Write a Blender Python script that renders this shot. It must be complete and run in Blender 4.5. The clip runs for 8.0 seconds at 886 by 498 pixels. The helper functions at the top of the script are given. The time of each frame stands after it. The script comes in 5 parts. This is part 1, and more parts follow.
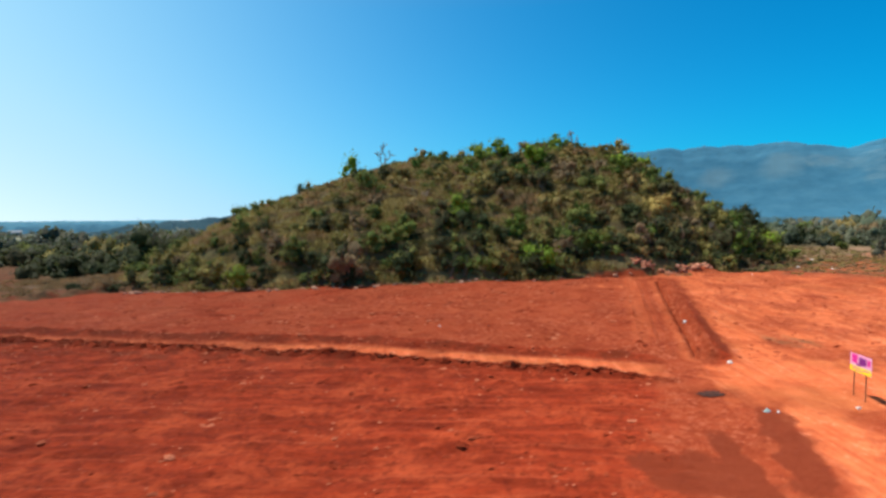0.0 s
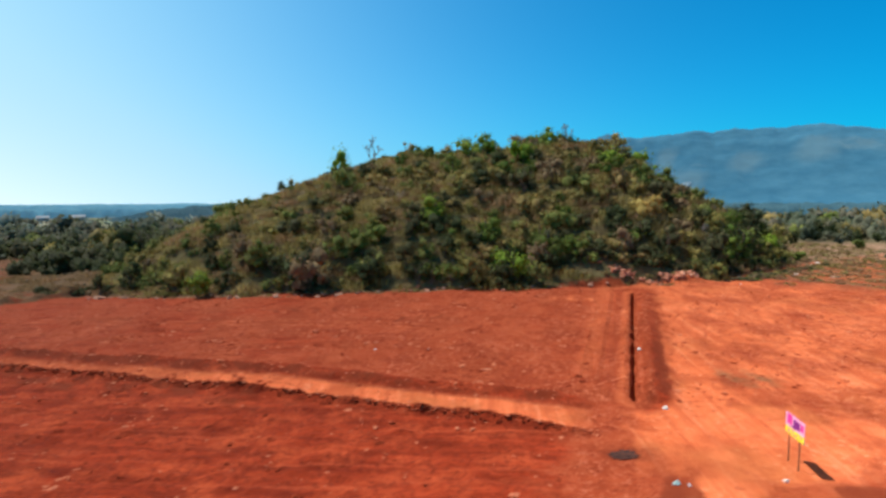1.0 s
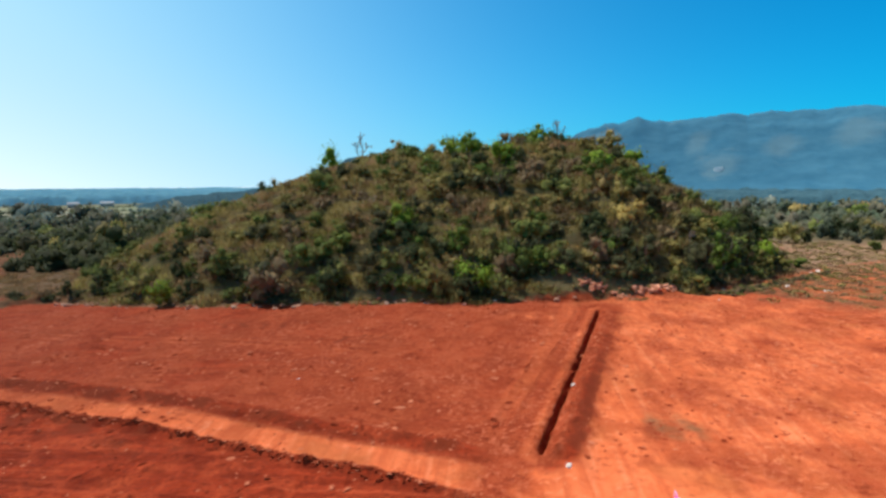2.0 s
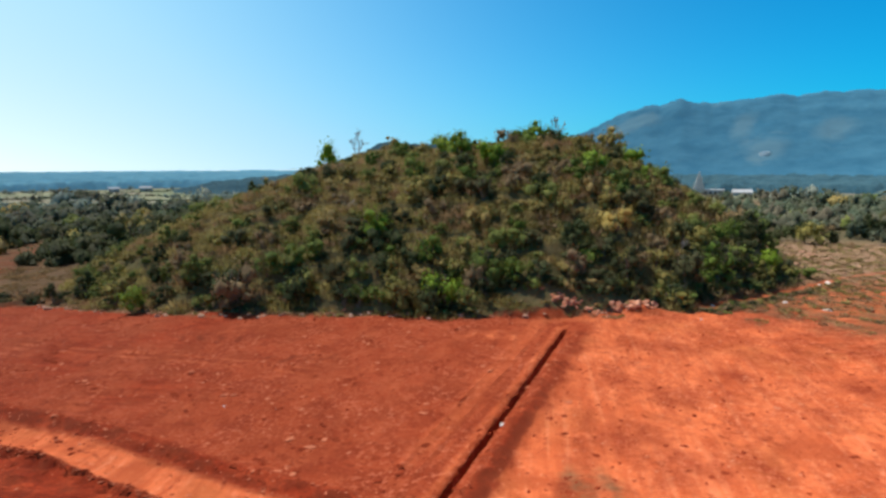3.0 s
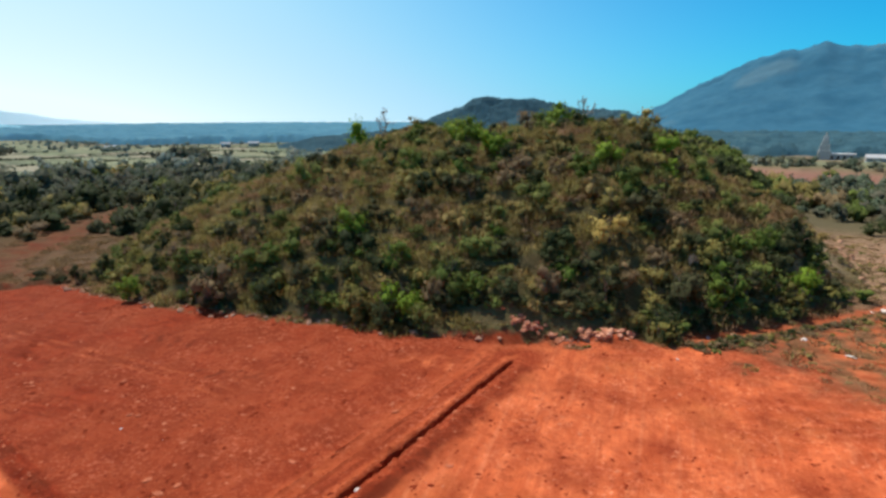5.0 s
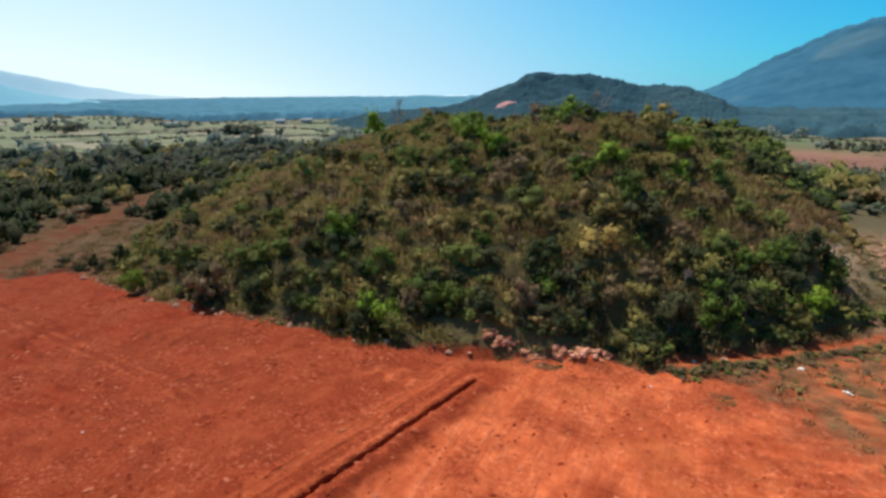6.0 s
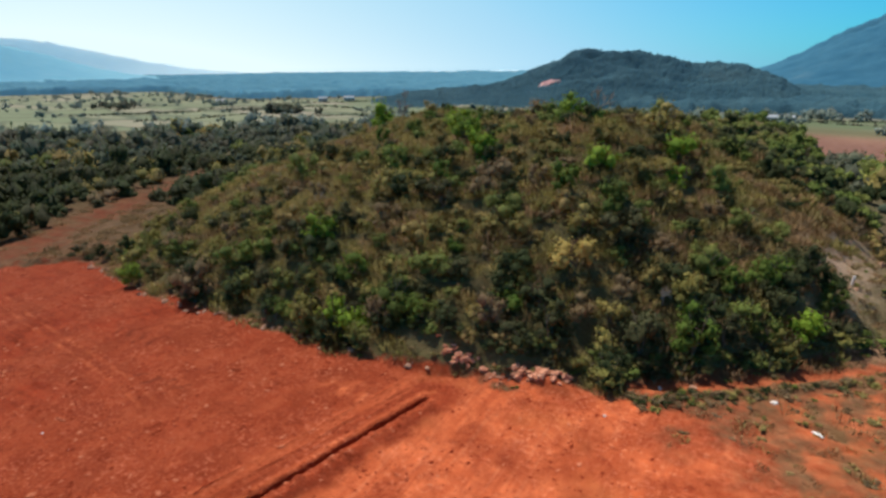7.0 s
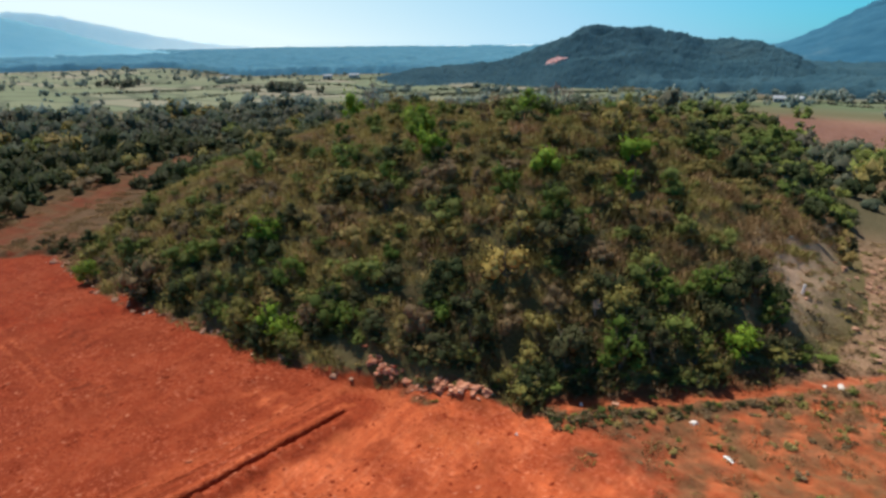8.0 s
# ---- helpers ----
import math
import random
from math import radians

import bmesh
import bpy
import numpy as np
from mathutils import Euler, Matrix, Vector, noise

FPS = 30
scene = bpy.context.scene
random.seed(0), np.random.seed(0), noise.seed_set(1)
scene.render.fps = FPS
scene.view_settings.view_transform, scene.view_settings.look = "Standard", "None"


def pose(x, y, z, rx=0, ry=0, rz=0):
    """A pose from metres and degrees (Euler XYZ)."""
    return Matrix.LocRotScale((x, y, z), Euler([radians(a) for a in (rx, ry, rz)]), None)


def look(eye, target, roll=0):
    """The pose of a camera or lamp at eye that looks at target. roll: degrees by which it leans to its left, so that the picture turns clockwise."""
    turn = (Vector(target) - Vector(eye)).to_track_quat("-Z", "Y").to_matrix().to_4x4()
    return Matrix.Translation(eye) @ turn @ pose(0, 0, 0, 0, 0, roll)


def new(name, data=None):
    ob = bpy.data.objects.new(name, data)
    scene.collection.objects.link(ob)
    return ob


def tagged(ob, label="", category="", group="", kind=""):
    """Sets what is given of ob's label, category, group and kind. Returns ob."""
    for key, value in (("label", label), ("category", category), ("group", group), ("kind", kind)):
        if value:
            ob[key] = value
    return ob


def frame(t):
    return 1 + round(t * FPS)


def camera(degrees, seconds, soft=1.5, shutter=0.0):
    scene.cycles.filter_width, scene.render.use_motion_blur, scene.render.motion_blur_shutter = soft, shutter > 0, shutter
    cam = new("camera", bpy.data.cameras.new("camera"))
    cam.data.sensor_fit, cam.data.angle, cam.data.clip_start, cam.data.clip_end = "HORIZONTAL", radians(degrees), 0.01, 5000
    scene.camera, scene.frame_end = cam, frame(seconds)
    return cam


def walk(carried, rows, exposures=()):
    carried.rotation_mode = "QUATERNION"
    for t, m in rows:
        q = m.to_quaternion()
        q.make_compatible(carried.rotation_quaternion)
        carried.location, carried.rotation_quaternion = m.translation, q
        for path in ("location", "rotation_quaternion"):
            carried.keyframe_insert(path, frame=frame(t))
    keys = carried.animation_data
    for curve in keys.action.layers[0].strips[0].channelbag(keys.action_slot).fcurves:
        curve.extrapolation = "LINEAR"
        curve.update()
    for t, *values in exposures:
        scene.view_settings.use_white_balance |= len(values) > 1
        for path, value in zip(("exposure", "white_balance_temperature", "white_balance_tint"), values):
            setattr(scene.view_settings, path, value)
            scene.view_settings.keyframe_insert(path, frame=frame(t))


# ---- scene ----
# ---- camera ----
cam = camera(77.2, 8.0, soft=2.8, shutter=0.5)
METRES, EYE, TILT, LEAN, TURN = 100.0, 14.0, -3.3, 0.5, 0.0
ROWS = [
    (0.0, 0.0, 0.0, 0.0, -0.0, 0.0, -0.0),
    (0.5, 0.0494, 0.0246, 0.0195, 1.32, -0.85, -0.11),
    (1.0, 0.1012, 0.0479, 0.0411, 2.62, -1.76, -0.22),
    (1.5, 0.1555, 0.0701, 0.0632, 3.96, -2.65, -0.29),
    (3.0, 0.3165, 0.1459, 0.13, 9.49, -5.28, -0.7),
    (3.5, 0.3682, 0.174, 0.1509, 11.71, -6.47, -0.85),
    (4.0, 0.4185, 0.2043, 0.1721, 14.63, -7.77, -1.04),
    (4.5, 0.4661, 0.2357, 0.1937, 17.57, -9.07, -1.2),
    (6.0, 0.6066, 0.3435, 0.263, 26.51, -13.14, -1.49),
    (6.5, 0.6501, 0.382, 0.2866, 29.18, -14.43, -1.61),
    (7.0, 0.6922, 0.4233, 0.3098, 31.5, -15.7, -1.68),
    (7.5, 0.7344, 0.4647, 0.3315, 32.16, -16.91, -1.68),
    (8.0, 0.7766, 0.5058, 0.3532, 32.91, -18.16, -1.69),
]
walk(cam, [(t, pose(0, 0, EYE, TILT, LEAN, TURN) @ pose(METRES * x, METRES * y, METRES * z, 90 + pitch, roll, yaw)) for t, x, y, z, yaw, pitch, roll in ROWS],
     exposures=[(0.0, 0.63), (4.5, 0.60), (6.0, 0.54), (8.0, 0.48)])

# ---- world, sun, exposure ----
SUN_EL, SUN_AZ = radians(62), radians(-68)      # azimuth from +y towards +x
world = bpy.data.worlds.new("sky")
world.use_nodes = True
scene.world = world
wn = world.node_tree
sky = wn.nodes.new("ShaderNodeTexSky")
sky.sky_type, sky.sun_disc = "NISHITA", False
sky.sun_elevation, sky.sun_rotation = SUN_EL, SUN_AZ
sky.air_density, sky.dust_density, sky.ozone_density = 1.0, 0.4, 2.0
SUN_DIR = Vector((math.sin(SUN_AZ) * math.cos(SUN_EL), math.cos(SUN_AZ) * math.cos(SUN_EL), math.sin(SUN_EL)))


def world_math(op, a, b):
    node = wn.nodes.new("ShaderNodeMath")
    node.operation = op
    for socket, value in zip(node.inputs, (a, b)):
        if isinstance(value, bpy.types.NodeSocket):
            wn.links.new(value, socket)
        else:
            socket.default_value = value
    return node.outputs[0]


def world_mix(kind, fac, a, b):
    node = wn.nodes.new("ShaderNodeMix")
    node.data_type, node.blend_type = "RGBA", kind
    for socket, value in zip((node.inputs[0], node.inputs[6], node.inputs[7]), (fac, a, b)):
        if isinstance(value, bpy.types.NodeSocket):
            wn.links.new(value, socket)
        else:
            socket.default_value = value
    return node.outputs[2]


# dust in the lower air: the sky pales towards the sun's side and the horizon
way = wn.nodes.new("ShaderNodeTexCoord").outputs["Generated"]
toward = wn.nodes.new("ShaderNodeVectorMath")
toward.operation = "DOT_PRODUCT"
wn.links.new(way, toward.inputs[0])
toward.inputs[1].default_value = Vector((math.sin(SUN_AZ), math.cos(SUN_AZ), 0.12)).normalized()
split = wn.nodes.new("ShaderNodeSeparateXYZ")
wn.links.new(way, split.inputs[0])
side = world_math("MULTIPLY", world_math("ADD", toward.outputs["Value"], 1.0), 0.5)
low = world_math("POWER", world_math("MAXIMUM", world_math("SUBTRACT", 1.0, world_math("ABSOLUTE", split.outputs[2], 0.0)), 0.0), 7.0)
dust = world_math("MINIMUM", world_math("ADD", world_math("MULTIPLY", world_math("POWER", side, 6.5), 0.58), world_math("MULTIPLY", world_math("MULTIPLY", low, world_math("POWER", side, 3.4)), 0.62)), 1.0)
height = wn.nodes.new("ShaderNodeMapRange")
wn.links.new(split.outputs[2], height.inputs["Value"])
height.inputs["From Min"].default_value, height.inputs["From Max"].default_value = 0.34, 0.75
clear = world_mix("MULTIPLY", 1.0, sky.outputs[0], world_mix("MIX", height.outputs[0], (0.0, 1.2, 1.8, 1), (1.5, 0.86, 0.68, 1)))
milky = world_mix("MIX", world_math("MINIMUM", world_math("MULTIPLY", dust, 2.1), 1.0), clear, (2.4, 8.0, 12.4, 1))
wn.links.new(world_mix("MIX", world_math("POWER", dust, 1.4), milky, (11.8, 14.3, 14.9, 1)), wn.nodes["Background"].inputs["Color"])
wn.nodes["Background"].inputs["Strength"].default_value = 0.05
sun = new("sun", bpy.data.lights.new("sun", "SUN"))
sun.data.energy, sun.data.angle, sun.data.color = 4.9, radians(0.55), (1.0, 0.94, 0.84)
sun.matrix_world = look(SUN_DIR * 300, (0, 0, 0))


# ---- materials ----
class Nodes:
    """A node material, written as expressions."""

    def __init__(self, name):
        self.mat = bpy.data.materials.new(name)
        self.mat.use_nodes = True
        self.tree = self.mat.node_tree
        self.bsdf = self.tree.nodes["Principled BSDF"]
        self.bsdf.inputs["Specular IOR Level"].default_value = 0.06
        self.bsdf.inputs["Diffuse Roughness"].default_value = 1.0

    def add(self, kind, **sockets):
        node = self.tree.nodes.new(kind)
        for key, value in sockets.items():
            self.put(node.inputs[key.replace("_", " ")], value)
        return node

    def put(self, socket, value):
        if isinstance(value, bpy.types.NodeSocket):
            self.tree.links.new(value, socket)
        else:
            socket.default_value = (*value, 1) if isinstance(value, tuple) and len(value) == 3 and socket.type == "RGBA" else value

    def where(self, scale=(1, 1, 1), turn=0.0):
        geo = self.add("ShaderNodeNewGeometry")
        m = self.add("ShaderNodeMapping", Vector=geo.outputs["Position"], Scale=scale, Rotation=(0, 0, turn))
        return m.outputs[0]

    def noise(self, scale, detail=4.0, rough=0.55, vector=None, stretch=(1, 1, 1), turn=0.0):
        n = self.add("ShaderNodeTexNoise", Vector=vector or self.where(stretch, turn), Scale=scale, Detail=detail, Roughness=rough)
        return n.outputs["Fac"]

    def ramp(self, fac, *stops):
        n = self.add("ShaderNodeValToRGB", Fac=fac)
        e = n.color_ramp.elements
        while len(e) < len(stops):
            e.new(0.5)
        for el, (p, c) in zip(e, stops):
            el.position = p
            el.color = (*c, 1) if isinstance(c, tuple) else (c, c, c, 1)
        return n.outputs[0]

    def mix(self, fac, a, b, kind="MIX"):
        n = self.add("ShaderNodeMix")
        n.data_type, n.blend_type = "RGBA", kind
        self.put(n.inputs[0], fac), self.put(n.inputs[6], a), self.put(n.inputs[7], b)
        return n.outputs[2]

    def math(self, op, a, b=0.5):
        n = self.add("ShaderNodeMath")
        n.operation = op
        self.put(n.inputs[0], a), self.put(n.inputs[1], b)
        return n.outputs[0]

    def attr(self, name):
        n = self.add("ShaderNodeAttribute")
        n.attribute_name = name
        return n

    def finish(self, colour, rough=0.9, bump=None, strength=0.4, distance=0.1):
        self.put(self.bsdf.inputs["Base Color"], colour)
        self.put(self.bsdf.inputs["Roughness"], rough)
        if bump is not None:
            b = self.add("ShaderNodeBump", Height=bump, Distance=distance)
            self.put(b.inputs["Strength"], strength)
            self.put(self.bsdf.inputs["Normal"], b.outputs[0])
        return self.mat


def soil_material():
    """Red laterite: field, ploughed field, driven earth, dry grass, far fields, by what the ground is at each place;
    bank shadows painted in.
    """
    n = Nodes("red_soil")
    broad, mid, fine, grit = n.noise(0.05, 5), n.noise(0.35, 6, 0.65), n.noise(2.6, 6, 0.7), n.noise(11.0, 3, 0.7)
    across = n.noise(0.5, 6, 0.65, stretch=(0.2, 1.3, 1), turn=0.22)
    up = n.noise(0.55, 6, 0.65, stretch=(1.5, 0.16, 1), turn=0.27)
    drag = n.noise(0.45, 7, 0.72, stretch=(1.0, 0.5, 1), turn=0.8)
    blotch = n.noise(0.22, 6, 0.7)
    field = n.mix(n.ramp(mid, (0.3, 0.0), (0.7, 1.0)), (0.281, 0.046, 0.016), (0.396, 0.076, 0.030))
    field = n.mix(n.ramp(drag, (0.46, 0.0), (0.68, 0.7)), field, (0.483, 0.117, 0.048))
    field = n.mix(n.ramp(across, (0.32, 0.35), (0.48, 0.0)), field, (0.213, 0.035, 0.013))
    field = n.mix(n.ramp(broad, (0.35, 0.0), (0.62, 0.5)), field, (0.299, 0.050, 0.017))
    field = n.mix(n.ramp(blotch, (0.50, 0.0), (0.62, 0.55)), field, (0.212, 0.030, 0.012))
    field = n.mix(n.ramp(n.noise(1.3, 5, 0.7), (0.60, 0.0), (0.70, 0.5)), field, (0.463, 0.124, 0.057))
    field = n.mix(n.ramp(grit, (0.30, 0.5), (0.42, 0.0)), field, (0.168, 0.022, 0.009))
    mottle = n.noise(0.16, 3, 0.55)
    field = n.mix(n.ramp(mottle, (0.40, 0.5), (0.52, 0.0)), field, (0.235, 0.041, 0.015))
    field = n.mix(n.ramp(n.noise(4.2, 3, 0.6), (0.60, 0.0), (0.68, 0.7)), field, (0.540, 0.153, 0.077))
    crumb, scuff = n.noise(1.7, 6, 0.75), n.noise(1.2, 6, 0.72, stretch=(0.8, 1.3, 1), turn=0.6)
    worn, churned = n.ramp(n.noise(0.13, 4, 0.6), (0.42, 0.05), (0.60, 1.0)), n.ramp(n.noise(0.19, 5, 0.65, turn=1.1), (0.44, 0.08), (0.62, 1.0))
    field = n.mix(n.math("MULTIPLY", worn, n.ramp(crumb, (0.53, 0.0), (0.62, 0.9))), field, (0.550, 0.156, 0.081))
    field = n.mix(n.math("MULTIPLY", churned, n.ramp(scuff, (0.38, 0.95), (0.46, 0.0))), field, (0.175, 0.025, 0.009))
    field = n.mix(n.ramp(n.noise(3.1, 4, 0.65, stretch=(0.7, 1.0, 1), turn=0.9), (0.33, 0.7), (0.41, 0.0)), field, (0.165, 0.024, 0.009))
    plough_shadow = n.mix(n.ramp(across, (0.35, 0.0), (0.66, 1.0)), (0.177, 0.020, 0.007), (0.388, 0.051, 0.017))
    plough_shadow = n.mix(n.ramp(blotch, (0.48, 0.0), (0.64, 0.8)), plough_shadow, (0.502, 0.086, 0.030))
    plough_shadow = n.mix(n.ramp(n.noise(0.55, 5, 0.65, stretch=(0.6, 1.0, 1), turn=0.5), (0.52, 0.0), (0.66, 0.75)), plough_shadow, (0.175, 0.022, 0.008))
    # Long thin streaks along the furrows, paler and darker.
    streak = n.noise(0.9, 4, 0.6, stretch=(0.07, 1.6, 1), turn=0.2)
    plough_shadow = n.mix(n.ramp(streak, (0.56, 0.0), (0.66, 0.35)), plough_shadow, (0.570, 0.112, 0.045))
    plough_shadow = n.mix(n.ramp(streak, (0.34, 0.35), (0.43, 0.0)), plough_shadow, (0.137, 0.015, 0.006))
    plough_shadow = n.mix(n.ramp(drag, (0.54, 0.0), (0.70, 0.6)), plough_shadow, (0.479, 0.076, 0.028))
    plough_shadow = n.mix(n.ramp(fine, (0.32, 0.7), (0.52, 0.0)), plough_shadow, (0.097, 0.010, 0.005))
    plough_shadow = n.mix(n.ramp(grit, (0.60, 0.0), (0.72, 0.5)), plough_shadow, (0.570, 0.122, 0.052))
    packed = n.mix(n.ramp(mid, (0.3, 0.0), (0.72, 1.0)), (0.604, 0.135, 0.046), (0.832, 0.245, 0.100))
    packed = n.mix(n.ramp(up, (0.36, 0.6), (0.52, 0.0)), packed, (0.479, 0.091, 0.031))
    packed = n.mix(n.ramp(blotch, (0.52, 0.0), (0.66, 0.55)), packed, (0.410, 0.071, 0.024))
    packed = n.mix(n.ramp(broad, (0.38, 0.0), (0.7, 0.45)), packed, (0.502, 0.100, 0.033))
    packed = n.mix(n.ramp(grit, (0.30, 0.4), (0.42, 0.0)), packed, (0.319, 0.059, 0.025))
    rut = n.noise(0.8, 4, 0.6, stretch=(1.5, 0.07, 1), turn=0.27)
    packed = n.mix(n.ramp(rut, (0.56, 0.0), (0.66, 0.5)), packed, (0.78, 0.27, 0.13))
    packed = n.mix(n.ramp(rut, (0.34, 0.45), (0.43, 0.0)), packed, (0.42, 0.082, 0.030))
    packed = n.mix(n.ramp(n.noise(3.4, 4, 0.65), (0.60, 0.0), (0.68, 0.6)), packed, (0.36, 0.066, 0.026))
    packed = n.mix(n.math("MULTIPLY", churned, n.ramp(scuff, (0.38, 0.85), (0.46, 0.0))), packed, (0.37, 0.075, 0.029))
    packed = n.mix(n.math("MULTIPLY", worn, n.ramp(crumb, (0.55, 0.0), (0.64, 0.7))), packed, (0.84, 0.33, 0.17))
    packed = n.mix(n.ramp(mottle, (0.36, 0.6), (0.47, 0.0)), packed, (0.400, 0.082, 0.030))
    packed = n.mix(n.ramp(n.noise(0.11, 3, 0.5), (0.54, 0.0), (0.66, 0.5)), packed, (0.43, 0.130, 0.044))
    dry = n.mix(n.ramp(fine, (0.3, 0.0), (0.7, 1.0)), (0.081, 0.041, 0.020), (0.203, 0.101, 0.050))
    dry = n.mix(n.ramp(mid, (0.44, 0.0), (0.60, 0.8)), dry, (0.245, 0.122, 0.064))
    dry = n.mix(n.ramp(broad, (0.5, 0.0), (0.68, 0.45)), dry, (0.17, 0.098, 0.042))
    # paler stony earth towards the open slope
    spot = n.add("ShaderNodeSeparateXYZ", Vector=n.where((0.01, 0.01, 0.01)))
    open_ground = n.math("MULTIPLY", n.ramp(spot.outputs[0], (0.70, 0.0), (0.80, 0.9)), n.ramp(n.math("SUBTRACT", spot.outputs[1], 0.5), (0.76, 0.0), (0.92, 1.0)))
    dry = n.mix(n.math("MULTIPLY", open_ground, n.ramp(mid, (0.35, 0.35), (0.62, 1.0))), dry, n.mix(n.ramp(fine, (0.32, 0.0), (0.68, 1.0)), (0.19, 0.118, 0.072), (0.43, 0.295, 0.20)))
    soil, far = n.attr("soil"), n.attr("plain")
    rgb = n.add("ShaderNodeSeparateColor", Color=soil.outputs["Color"])
    ragged = n.math("MULTIPLY", n.math("SUBTRACT", n.noise(0.8, 7, 0.72), 0.5), 1.5)

    def edge(value, lo=0.2, hi=0.8):
        w = n.math("ADD", value, n.math("MULTIPLY", ragged, n.math("MULTIPLY", n.math("MULTIPLY", value, n.math("SUBTRACT", 1.0, value)), 3.6)))
        return n.ramp(w, (lo, 0.0), (hi, 1.0))
    # Ploughed earth; the shadowed banks are painted with it too.
    colour = n.mix(edge(rgb.outputs[1]), field, plough_shadow)
    colour = n.mix(edge(rgb.outputs[0], 0.1, 0.9), colour, packed)
    # Moist and disturbed earth, and the painted bank shadows.
    colour = n.mix(n.math("MULTIPLY", edge(soil.outputs["Alpha"], 0.28, 0.62), 0.85), colour, (0.185, 0.034, 0.014))
    colour = n.mix(edge(rgb.outputs[2], 0.1, 0.9), colour, dry)
    # far farmland: long parcels with low bunds between
    prgb = n.add("ShaderNodeSeparateColor", Color=far.outputs["Color"])
    wob = n.add("ShaderNodeVectorMath")
    wob.operation = "ADD"
    n.put(wob.inputs[0], n.where((0.010, 0.026, 0.0), 0.75))
    n.put(wob.inputs[1], n.add("ShaderNodeTexNoise", Vector=n.where(), Scale=0.008, Detail=4.0).outputs["Color"])
    cell = n.add("ShaderNodeTexVoronoi", Vector=wob.outputs[0], Scale=1.0)
    bund = n.add("ShaderNodeTexVoronoi", Vector=wob.outputs[0], Scale=1.0)
    bund.feature = "DISTANCE_TO_EDGE"
    tone = n.add("ShaderNodeSeparateColor", Color=cell.outputs["Color"])
    crop = n.mix(n.ramp(tone.outputs[0], (0.25, 0.0), (0.75, 1.0)), (0.120, 0.160, 0.100), (0.190, 0.205, 0.140))
    crop = n.mix(n.ramp(tone.outputs[1], (0.70, 0.0), (0.78, 0.8)), crop, (0.28, 0.235, 0.205))
    crop = n.mix(n.ramp(n.noise(0.02, 6), (0.35, 0.0), (0.7, 0.55)), crop, (0.155, 0.195, 0.13))
    crop = n.mix(n.ramp(bund.outputs["Distance"], (0.03, 0.9), (0.095, 0.0)), crop, (0.055, 0.078, 0.058))
    east = n.add("ShaderNodeSeparateXYZ", Vector=n.where((0.001, 0.001, 0.001))).outputs[0]
    crop = n.mix(n.ramp(n.math("ADD", east, 0.5), (0.34, 0.0), (0.50, 0.9)), crop, n.mix(tone.outputs[0], (0.070, 0.098, 0.050), (0.125, 0.135, 0.085)))
    colour = n.mix(prgb.outputs[0], colour, crop)
    colour = n.mix(prgb.outputs[1], colour, n.mix(n.ramp(mid, (0.3, 0.0), (0.7, 1.0)), (0.187, 0.090, 0.065), (0.266, 0.144, 0.108)))
    # Far forest floor, with blue distance haze put into its colour.
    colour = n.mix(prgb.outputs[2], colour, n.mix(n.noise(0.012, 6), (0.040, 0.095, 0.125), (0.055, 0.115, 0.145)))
    colour = n.mix(n.math("MULTIPLY", far.outputs["Alpha"], 0.92), colour, n.mix(n.ramp(fine, (0.3, 0.0), (0.7, 1.0)), (0.060, 0.062, 0.034), (0.135, 0.115, 0.064)))
    bump = n.math("ADD", n.math("ADD", n.math("MULTIPLY", fine, 0.7), n.math("MULTIPLY", drag, 0.8)), n.math("ADD", n.math("ADD", n.math("MULTIPLY", grit, 0.5), n.math("MULTIPLY", crumb, 1.3)), mid))
    near = n.math("SUBTRACT", 1.0, prgb.outputs[0])
    n.put(n.bsdf.inputs["Diffuse Roughness"], near)
    return n.finish(colour, n.ramp(fine, (0.3, 0.85), (0.7, 1.0)), bump, n.math("MULTIPLY", near, 0.62), 0.26)


def hill_soil_material():
    """Brown soil and dead grass under the scrub; paler and stony where it is bare."""
    n = Nodes("hill_soil")
    mid, fine = n.noise(0.4, 6, 0.65), n.noise(3.0, 6, 0.7)
    cover = n.mix(n.ramp(fine, (0.3, 0.0), (0.7, 1.0)), (0.080, 0.066, 0.030), (0.205, 0.155, 0.076))
    cover = n.mix(n.ramp(mid, (0.45, 0.0), (0.65, 0.6)), cover, (0.13, 0.125, 0.046))
    stony = n.mix(n.ramp(fine, (0.32, 0.0), (0.68, 1.0)), (0.28, 0.180, 0.120), (0.56, 0.40, 0.29))
    stony = n.mix(n.ramp(mid, (0.48, 0.0), (0.66, 0.45)), stony, (0.16, 0.13, 0.055))
    bare = n.add("ShaderNodeSeparateColor", Color=n.attr("soil").outputs["Color"]).outputs[0]
    return n.finish(n.mix(bare, cover, stony), 1.0, n.math("ADD", mid, fine), 0.8, 0.25)


